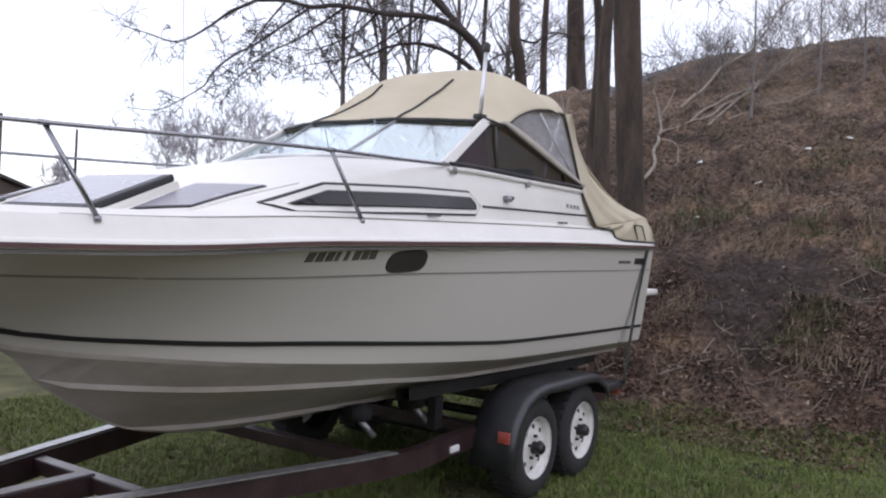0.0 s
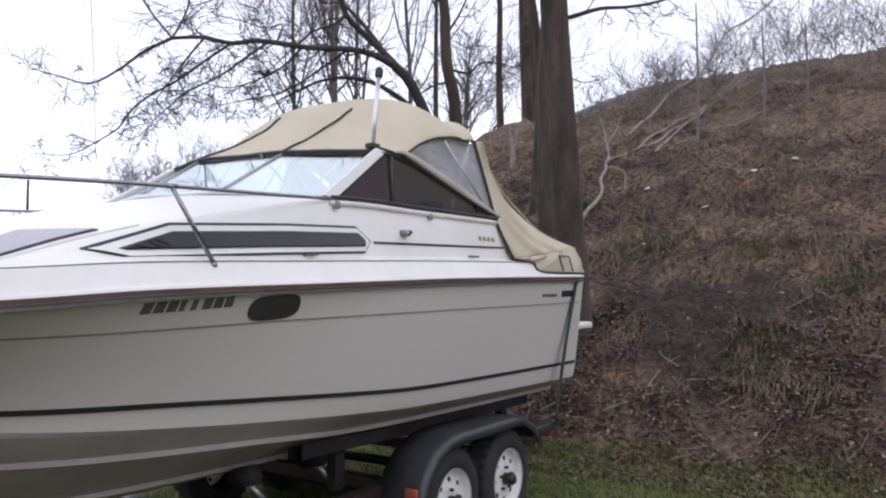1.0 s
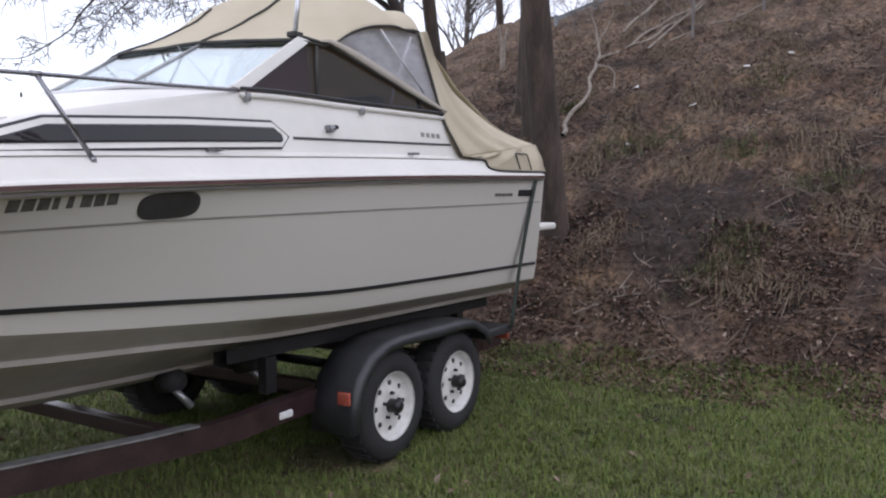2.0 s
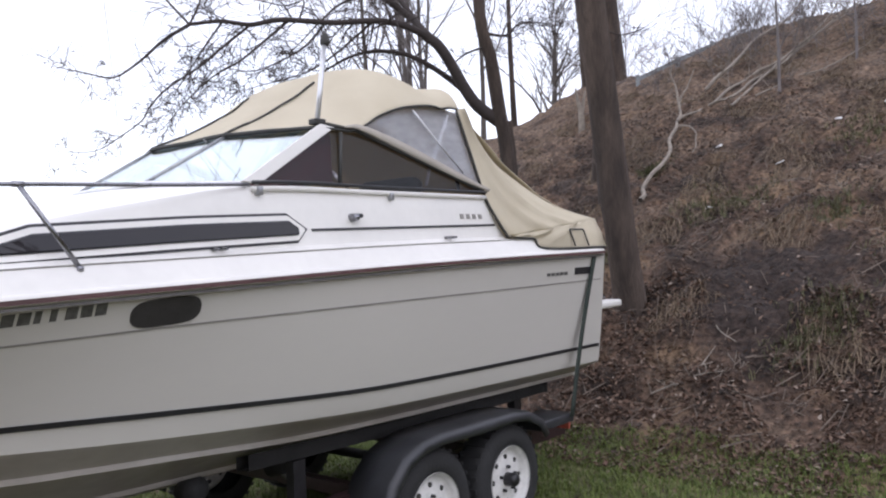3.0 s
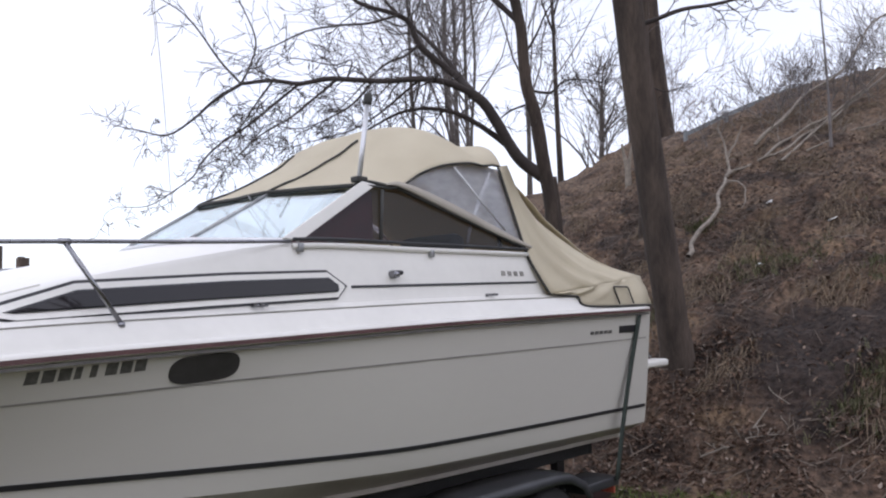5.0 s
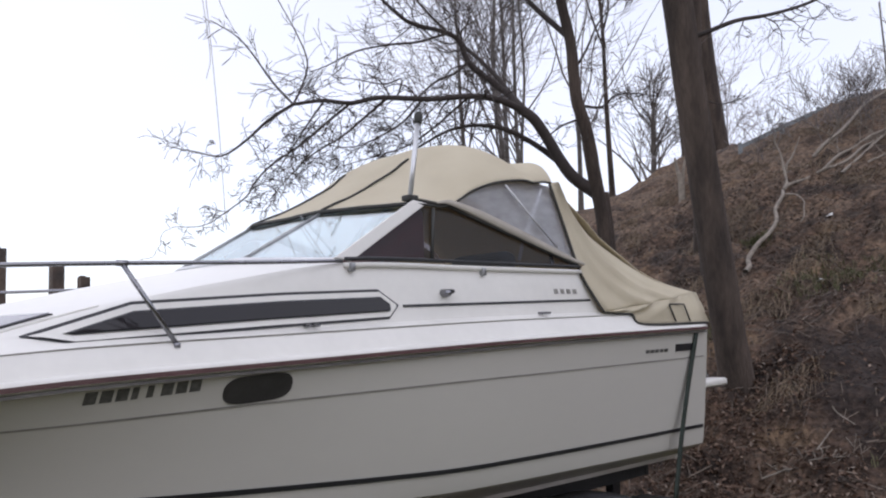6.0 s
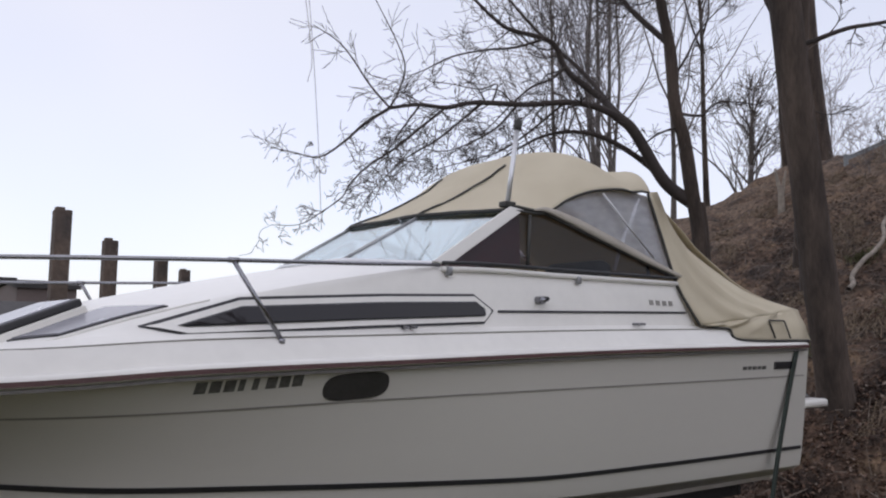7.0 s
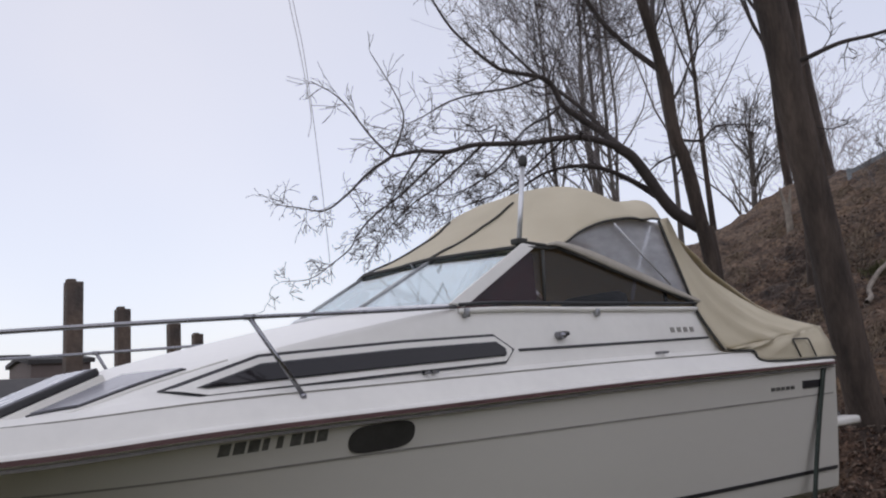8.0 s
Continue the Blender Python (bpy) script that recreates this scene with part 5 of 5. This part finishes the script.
# thicket of thin saplings along the upper bank, in the haze-tinted grey
w = Wood(77)
rr = random.Random(4)
for _ in range(330):
    y = rr.uniform(-9, 5.4)
    x = rr.uniform(12.5, 20) if rr.random() < 0.75 else rr.uniform(10.5, 13)
    tall = 0.5 + 0.5 * min(1.0, max(0.0, (5.2 - y) / 3.5))
    p = Vector((x, y, ground_z(x, y, False) - 0.05))
    w.grow(p, Vector((rr.uniform(-0.4, 0.4), rr.uniform(-0.4, 0.4), 1)), tall * rr.uniform(0.6, 1.7), rr.uniform(0.006, 0.013), 2, 0.1, 4, 0.34, minimum=0.0045)
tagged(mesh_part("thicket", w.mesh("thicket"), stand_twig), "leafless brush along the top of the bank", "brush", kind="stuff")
for x, y, h in ((8.95, 1.35, 2.7), (10.4, 0.45, 1.9), (10.75, -0.28, 1.7), (13.2, -1.8, 2.6)):
    w = Wood(int(x * 10))
    z = ground_z(x, y, False)
    w.limb([(x, y, z - 0.1), (x + 0.05, y, z + h * 0.4), (x + 0.1, y + 0.05, z + h)], 0.03, 0.012, 1, 1, 0.3, skip=6)
    s = thing("sapling", "thin grey sapling stem on the slope", "sapling", "saplings", at=(x, y, z))
    o = mesh_part("stem", w.mesh("stem"), stand_twig, s)
    o.location = -Vector(s.location)

# ---------------------------------------------------------------- fallen branches on the bank
def fallen(pts, r0, r1, seed, kids=1, lab="pale dead branch lying on the bank", lift=0.06, length=0.7):
    w_ = Wood(seed)
    q = [(x, y, ground_z(x, y, False) + h) for x, y, h in pts]
    # crooked between the given bends
    q = [(x + w_.r.gauss(0, r0 * 0.8), y + w_.r.gauss(0, r0 * 0.8), z + w_.r.gauss(0, r0 * 0.7)) for x, y, z in curve_pts(q, 2)]
    w_.limb(q, r0 * 0.85, r1 * 0.8, 1, kids, length, lift=0.2, wander=0.3, sides=7, skip=3)
    o = mesh_part("fallen_branch", w_.mesh("fallen_branch"), pale_wood)
    return tagged(o, lab, "branch", "fallen branches")


fallen([(4.84, 1.99, 0.14), (5.44, 2.2, 0.16), (6.16, 2.24, 0.12), (7.1, 2.47, 0.16), (7.93, 2.71, 0.18), (8.45, 2.62, 0.14), (8.75, 2.33, 0.12), (9.26, 2.11, 0.12), (10.33, 1.95, 0.12), (11.25, 1.69, 0.15), (12.53, 1.48, 0.2), (14.4, 1.13, 0.3)], 0.040, 0.020, 101, 0)
fallen([(7.93, 2.71, 0.16), (8.35, 2.87, 0.30), (8.55, 3.03, 0.62), (8.65, 3.10, 1.0)], 0.032, 0.012, 102, 1, length=0.3)
fallen([(8.35, 2.87, 0.30), (8.55, 2.80, 0.55), (8.75, 2.72, 0.80)], 0.026, 0.010, 103, 0)
fallen([(7.52, 2.50, 0.2), (7.30, 2.20, 0.22), (7.05, 2.08, 0.12), (6.75, 2.02, 0.02)], 0.018, 0.009, 107, 0)
fallen([(9.79, 2.97, 0.15), (10.54, 2.75, 0.25), (12.66, 2.87, 0.25), (14.4, 2.65, 0.4), (16.8, 2.5, 1.2), (18.5, 1.6, 2.0)], 0.045, 0.030, 104, 1, "weathered fallen sapling across the bank")
fallen([(8.88, 2.48, 0.08), (10.07, 2.27, 0.12), (10.76, 1.97, 0.15), (11.87, 1.64, 0.2), (12.85, 1.24, 0.3), (14.2, 0.8, 0.6)], 0.032, 0.018, 105, 1, "weathered fallen sapling across the bank", length=0.5)
fallen([(8.54, 2.07, 0.05), (9.88, 1.96, 0.12), (11.2, 1.78, 0.2), (12.6, 1.45, 0.35), (14.4, 1.3, 0.9)], 0.030, 0.016, 106, 1, "weathered fallen sapling across the bank", length=0.5)
fallen([(9.15, 1.79, 0.04), (9.72, 1.38, 0.06), (9.9, 0.93, 0.06), (10.81, 0.45, 0.10)], 0.022, 0.014, 109, 1, "weathered fallen sapling across the bank", length=0.4)
fallen([(5.95, 4.08, 0.03), (5.85, 3.51, 0.06), (6.03, 3.25, 0.05)], 0.030, 0.02, 108, 0)
for k, q in enumerate(([(3.30, 1.06), (3.24, 0.75), (3.02, 0.46)], [(2.79, 0.34), (2.44, 0.15), (2.25, -0.02), (2.12, -0.18)], [(1.53, 0.38), (1.70, 0.09), (1.84, -0.28)], [(1.87, 0.05), (2.06, -0.02)], [(4.06, -0.16), (3.98, -0.33), (4.43, -0.33), (5.02, -0.43), (5.30, -0.62)], [(4.43, -0.39), (4.41, -0.80)], [(5.17, 0.43), (5.45, 0.18), (5.44, -0.04)])):
    fallen([(x, y, 0.03 + 0.03 * (i % 2)) for i, (x, y) in enumerate(q)], 0.010, 0.005, 120 + k, 1 if k in (2, 4) else 0, "thin weathered stick lying on the bank", length=0.12)

w = Wood(57)
for k in range(26):
    x, y = 6.35 + w.r.gauss(0, 0.28), 2.75 + w.r.gauss(0, 0.16)
    w.grow(Vector((x, y, ground_z(x, y, False) - 0.02)), Vector((w.r.uniform(-1, 0.4), w.r.uniform(-1, 1), w.r.uniform(0.1, 0.9))), w.r.uniform(0.25, 0.6), 0.010, 1, 0.0, 2, 0.45, minimum=0.004)
tagged(mesh_part("root_tangle", w.mesh("root_tangle"), dead_twig), "tangle of bare roots and dead twigs on the bank", "roots", kind="stuff")

# broken stump
w = Wood(31)
sx, sy_ = 9.1, 5.2
sz = ground_z(sx, sy_, False)
w.limb([(sx, sy_, sz - 0.1), (sx, sy_, sz + 0.4), (sx - 0.04, sy_ + 0.03, sz + 0.62), (sx - 0.08, sy_ + 0.06, sz + 0.9)], 0.075, 0.022, 0, 0, 0.2, sides=8)
w.limb([(sx, sy_, sz + 0.3), (sx + 0.04, sy_ - 0.03, sz + 0.6), (sx + 0.09, sy_ - 0.06, sz + 0.86)], 0.05, 0.018, 0, 0, 0.2, sides=7)
tagged(mesh_part("stump", w.mesh("stump"), pale_wood), "pale broken tree stump on the bank", "stump")

# bits of litter
for x, y in ((6.85, 1.63), (4.75, 1.03), (5.85, 0.47), (7.05, 0.01), (7.86, -0.47)):
    bm = bmesh.new()
    r = random.Random(int(x * 31))
    pts = [bm.verts.new((0.07 * math.cos(a) * r.uniform(0.6, 1.2), 0.05 * math.sin(a), 0.02 * r.random())) for a in (0, 1.1, 2.2, 3.3, 4.4, 5.4)]
    bm.faces.new(pts)
    thicken(bm, 0.012)
    o = part("scrap", bm, litter_white, smooth=False)
    o.matrix_world = pose(x, y, ground_z(x, y) + 0.03, 0, -25, x * 50)
    tagged(o, "crumpled white scrap lying on the bank", "litter", "litter")

# ---------------------------------------------------------------- leaves, dry grass and turf
def scatter(name, n, pick, shape, mat, label, cat, seed):
    r = random.Random(seed)
    vs, fs = [], []
    for _ in range(n):
        x, y = pick(r)
        base = Vector((x, y, ground_z(x, y)))
        shape(r, base, vs, fs)
    me_ = bpy.data.meshes.new(name)
    me_.from_pydata(vs, [], fs)
    return tagged(mesh_part(name, me_, mat), label, cat, kind="stuff")


def leaf(r, base, vs, fs):
    s, a = r.uniform(0.012, 0.036), r.uniform(0, 6.28)
    m = Matrix.Translation(base + Vector((0, 0, r.uniform(0.005, 0.035)))) @ Euler((r.uniform(-0.6, 0.6), r.uniform(-0.9, 0.3), a)).to_matrix().to_4x4()
    k = len(vs)
    c = r.uniform(0.1, 0.5) * s
    for p in ((-s, 0, 0), (-s * 0.2, -s * 0.5, c), (s, 0, c * 0.3), (-s * 0.2, s * 0.5, c)):
        vs.append(tuple(m @ Vector(p)))
    fs.append((k, k + 1, k + 2))
    fs.append((k, k + 2, k + 3))


def blade(h0, h1, w0, bend):
    def f(r, base, vs, fs):
        for _ in range(3):
            h, a = r.uniform(h0, h1), r.uniform(0, 6.28)
            b = base + Vector((r.uniform(-0.03, 0.03), r.uniform(-0.03, 0.03), -0.01))
            side_ = Vector((math.cos(a), math.sin(a), 0)) * w0
            out = Vector((-math.sin(a), math.cos(a), 0)) * h * r.uniform(0.2, bend)
            k = len(vs)
            mid = b + out * 0.35 + Vector((0, 0, h * 0.6))
            tip_ = b + out + Vector((0, 0, h * r.uniform(0.6, 1.0)))
            for p in (b - side_, b + side_, mid + side_ * 0.8, mid - side_ * 0.8, tip_):
                vs.append(tuple(p))
            fs.append((k, k + 1, k + 2, k + 3))
            fs.append((k + 3, k + 2, k + 4))
    return f


def patchy(x0, x1, y0, y1, scale, cut, sign=1):
    def f(r):
        while True:
            x, y = r.uniform(x0, x1), r.uniform(y0, y1)
            if sign * noise.noise(Vector((x * scale, y * scale, 5))) > cut:
                return x, y
    return f


def off_hollow(pick):
    """Keeps the bare hollow free of litter."""
    def f(r):
        while True:
            x, y = pick(r)
            if math.hypot(x - 3.0, (y + 0.25) * 1.2) > 0.75 + 0.35 * noise.noise(Vector((x * 2, y * 2, 1))) or r.random() < 0.12:
                return x, y
    return f


def matted(r, base, vs, fs):
    """Old grass lying flat, combed down the slope."""
    a0 = r.gauss(0.0, 0.7)
    for _ in range(4):
        a, h = a0 + r.gauss(0, 0.35), r.uniform(0.10, 0.30)
        d = Vector((-math.cos(a), math.sin(a), 0))
        s_ = Vector((-d.y, d.x, 0)) * 0.0035
        b = base + Vector((r.uniform(-0.06, 0.06), r.uniform(-0.06, 0.06), 0))
        mid = b + d * h * 0.5
        mid.z = ground_z(mid.x, mid.y) + r.uniform(0.02, 0.075)
        tip_ = b + d * h
        tip_.z = ground_z(tip_.x, tip_.y) + r.uniform(0.0, 0.03)
        k = len(vs)
        for p in (b - s_, b + s_, mid + s_, mid - s_, tip_):
            vs.append(tuple(p))
        fs.append((k, k + 1, k + 2, k + 3))
        fs.append((k + 3, k + 2, k + 4))


def clod(r, base, vs, fs):
    """A half-buried crumb of earth."""
    s_ = r.uniform(0.008, 0.028)
    k = len(vs)
    turn = r.uniform(0, 6.28)
    for ring, h in ((1.0, -0.4), (0.75, 0.45)):
        for i in range(5):
            a, q = turn + i * 1.257 + r.uniform(-0.3, 0.3), ring * r.uniform(0.7, 1.25)
            vs.append(tuple(base + Vector((math.cos(a) * q, math.sin(a) * q, h + r.uniform(-0.2, 0.2))) * s_))
    for i in range(5):
        fs.append((k + i, k + (i + 1) % 5, k + 5 + (i + 1) % 5, k + 5 + i))
    fs.append(tuple(range(k + 5, k + 10)))


scatter("fallen_leaves", 13000, off_hollow(patchy(0.6, 9.5, -4.5, 5.0, 0.6, -0.45)), leaf, leaf_mat, "brown fallen leaves covering the bank", "leaves", 1)
scatter("fallen_leaves", 14000, off_hollow(patchy(0.3, 3.2, -3.5, 2.0, 1.1, -0.2)), leaf, leaf_mat, "brown fallen leaves at the foot of the bank", "leaves", 2)
scatter("fallen_leaves", 900, patchy(-4.5, 0.8, -3.0, 4.5, 1.0, -0.3), leaf, leaf_mat, "stray brown leaves on the grass", "leaves", 3)
scatter("dry_grass", 6500, off_hollow(patchy(1.9, 13, -5, 7, 1.1, 0.18)), matted, dry_mat, "matted dry grass lying down the bank", "grass", 4)
scatter("earth_clods", 9000, off_hollow(patchy(0.5, 9, -4, 5, 0.7, -0.35)), clod, clod_mat, "crumbled dark earth on the bank", "earth", 7)
def stick(r, base, vs, fs):
    a, ln, w0 = r.uniform(0, 6.28), r.uniform(0.06, 0.30), r.uniform(0.002, 0.006)
    d = Vector((math.cos(a), math.sin(a), 0))
    q = Vector((base.x + d.x * ln, base.y + d.y * ln, 0))
    q.z = ground_z(q.x, q.y) + r.uniform(0.0, 0.05)
    s_ = Vector((-d.y, d.x, 0)) * w0
    k = len(vs)
    for c in (base + Vector((0, 0, 0.01)), q):
        for o in (s_, Vector((0, 0, w0 * 1.6)), -s_):
            vs.append(tuple(c + o))
    fs += [(k, k + 1, k + 4, k + 3), (k + 1, k + 2, k + 5, k + 4), (k + 2, k, k + 3, k + 5)]


scatter("twig_litter", 3600, off_hollow(patchy(0.9, 12, -5, 5, 0.8, -0.4)), stick, dead_twig, "pale dead twigs strewn over the bank", "twigs", 9)
def clumps(spots):
    def f(r):
        x, y, rad = r.choice(spots)
        return x + r.gauss(0, rad), y + r.gauss(0, rad)
    return f


scatter("bank_grass", 1300, clumps([(2.2, -0.75, 0.16), (2.5, -0.95, 0.14), (4.75, 1.05, 0.22), (5.1, 0.7, 0.2), (4.2, -0.6, 0.15), (6.2, 2.45, 0.12), (3.6, -1.5, 0.2), (6.6, -0.4, 0.25), (3.4, 1.9, 0.18)]), blade(0.06, 0.15, 0.004, 1.4), olive_mat, "green grass patches on the bank", "grass", 5)
scatter("worn_grass", 14000, patchy(-7.0, -2.2, -1.5, 5.0, 0.9, -0.35), blade(0.02, 0.06, 0.003, 1.4), worn_mat, "worn yellowish grass under the bow", "grass", 8)
scatter("lawn_grass", 42000, patchy(-3.6, 1.05, -2.6, 5.0, 0.7, -0.5), blade(0.03, 0.085, 0.003, 0.9), grass_mat, "short wet green grass", "grass", 6)

# ---------------------------------------------------------------- piles and sheds beyond
def pile_thing(x, y, top, w_):
    t = thing("timber_post", "tall dark weathered square timber post", "post", "timber posts", at=(x, y, GROUND))
    bm_ = box_bm(-w_ / 2, w_ / 2, -w_ / 2, w_ / 2, -0.3, top - GROUND, 0.008)
    bmesh.ops.subdivide_edges(bm_, edges=bm_.edges[:], cuts=3, use_grid_fill=True)
    for v in bm_.verts:
        v.co += Vector((noise.noise(v.co * 2 + Vector((x, 0, 0))), noise.noise(v.co * 2 + Vector((0, x, 7))), noise.noise(v.co * 3))) * 0.006
    part("shaft", bm_, pile_mat, t, smooth=False)
    part("cap_notch", box_bm(-w_ * 0.42, w_ * 0.1, -w_ * 0.3, w_ * 0.3, top - GROUND - 0.02, top - GROUND + 0.02, 0.004), pile_mat, t, smooth=False)


for x, y, top, w_ in ((-3.89, 3.5, 2.72, 0.115), (-3.28, 4.4, 2.62, 0.11), (-1.78, 7.4, 2.755, 0.14), (-0.54, 9.85, 2.81, 0.145)):
    pile_thing(x, y, top, w_)


def shed(x0, x1, y0, y1, eave, ridge, label, gable_x=True, e=0.35):
    t = thing("shed", label, "shed", at=((x0 + x1) / 2, (y0 + y1) / 2, GROUND))
    off = -Vector(t.location)
    o = part("wall", box_bm(x0, x1, y0, y1, GROUND - 0.2, eave), siding, t, smooth=False)
    o.location = off
    ym, xm = (y0 + y1) / 2, (x0 + x1) / 2
    if gable_x:
        for pts in ([(x0 - e, y0 - e, eave - 0.1), (x1 + e, y0 - e, eave - 0.1), (x1 + e, ym, ridge), (x0 - e, ym, ridge)], [(x0 - e, ym, ridge), (x1 + e, ym, ridge), (x1 + e, y1 + e, eave - 0.1), (x0 - e, y1 + e, eave - 0.1)]):
            o = part("roof", prism_bm(pts, 0.1), shingle, t, smooth=False)
            o.location = off
        g = [[(x0, y0, eave), (x0, y1, eave), (x0, ym, ridge - 0.05)], [(x1, y0, eave), (x1, y1, eave), (x1, ym, ridge - 0.05)]]
    else:
        for pts in ([(x0 - e, y0 - e, eave - 0.1), (xm, y0 - e, ridge), (xm, y1 + e, ridge), (x0 - e, y1 + e, eave - 0.1)], [(xm, y0 - e, ridge), (x1 + e, y0 - e, eave - 0.1), (x1 + e, y1 + e, eave - 0.1), (xm, y1 + e, ridge)]):
            o = part("roof", prism_bm(pts, 0.1), shingle, t, smooth=False)
            o.location = off
        g = [[(x0, y0, eave), (x1, y0, eave), (xm, y0, ridge - 0.05)], [(x0, y1, eave), (x1, y1, eave), (xm, y1, ridge - 0.05)]]
    for tri in g:
        o = part("gable", prism_bm(tri, 0.05), siding, t, smooth=False)
        o.location = off
    return t


hut = shed(-1.42, -0.16, 17.5, 20.0, 2.88, 2.93, "low grey boat shed by the piles", e=0.08)
beam = part("roof_beam", box_bm(-2.6, -1.44, 17.45, 17.6, 2.93, 3.0, 0.01), shingle, hut, smooth=False)
beam.location = -Vector(hut.location)
post = part("beam_post", box_bm(-2.58, -2.46, 17.46, 17.58, GROUND - 0.1, 2.93), siding, hut, smooth=False)
post.location = -Vector(hut.location)
shed(-4.6, -1.62, 14.5, 16.6, 2.0, 2.32, "low dark roofed shed beside the posts", e=0.2)
shed(6.9, 9.85, 26.3, 31.0, 2.78, 3.28, "grey shed with a dark shingle roof", gable_x=False)

# slim pole far beyond the bow
pole = thing("utility_pole", "slim dark wooden pole standing far off", "pole", at=(14.5, 31.2, ground_z(14.5, 31.2, False)))
for nm, o in (("shaft", tube_bm([(0, 0, -0.4), (0, 0, 5.9 - pole.location.z)], [0.065, 0.05], 10)), ("cap", tube_bm([(0, 0, 5.88 - pole.location.z), (0, 0, 5.95 - pole.location.z)], [0.06, 0.03], 10))):
    part(nm, o, bark, pole)

# low pale fence along the crest
fence = thing("crest_fence", "low pale painted fence along the crest of the bank", "fence", at=(13.0, 5.7, ground_z(13.0, 5.7, False)))
fence_line = [(12.9, 5.75), (14.1, 5.25), (15.3, 4.82), (16.6, 4.42), (18.2, 4.0)]
for i, (x, y) in enumerate(fence_line):
    zz = ground_z(x, y, False)
    o = part("post", box_bm(x - 0.04, x + 0.04, y - 0.04, y + 0.04, zz - 0.3, zz + 0.26, 0.006), fence_mat, fence, smooth=False)
    o.location = -Vector(fence.location)
    if i:
        x_, y_ = fence_line[i - 1]
        za = ground_z(x_, y_, False)
        for h in (0.10,):
            o = part("rail", prism_bm([(x_ - 0.045, y_, za + h), (x - 0.045, y, zz + h), (x - 0.045, y, zz + h + 0.10), (x_ - 0.045, y_, za + h + 0.10)], 0.025), fence_mat, fence, smooth=False)
            o.location = -Vector(fence.location)

# unseen plain wall, added ahead of the bow to darken the forward hull
tagged(part("bow_shade_wall", box_bm(-17.3, -17.0, -14.0, 6.0, 0.0, 5.0), siding, smooth=False), "unseen plain grey wall added to darken the bow", "wall", kind="structure")

# shallow puddles on the grass
for x, y, r0 in ((-0.15, -1.05, 0.26), (0.25, -1.25, 0.18), (-0.75, -0.75, 0.15)):
    bm = bmesh.new()
    ring = [bm.verts.new((x + r0 * (1 + 0.5 * noise.noise(Vector((math.cos(a) * 1.5 + x, math.sin(a) * 1.5, y)))) * math.cos(a), y + 0.6 * r0 * (1 + 0.5 * noise.noise(Vector((math.cos(a) * 2 + y, math.sin(a) * 2, x)))) * math.sin(a), ground_z(x, y) + 0.012)) for a in span(0, 6.0, 23)]
    bm.faces.new(ring)
    tagged(part("puddle", bm, water_mat, smooth=False), "shallow muddy puddle lying in the grass", "puddle", "puddles")
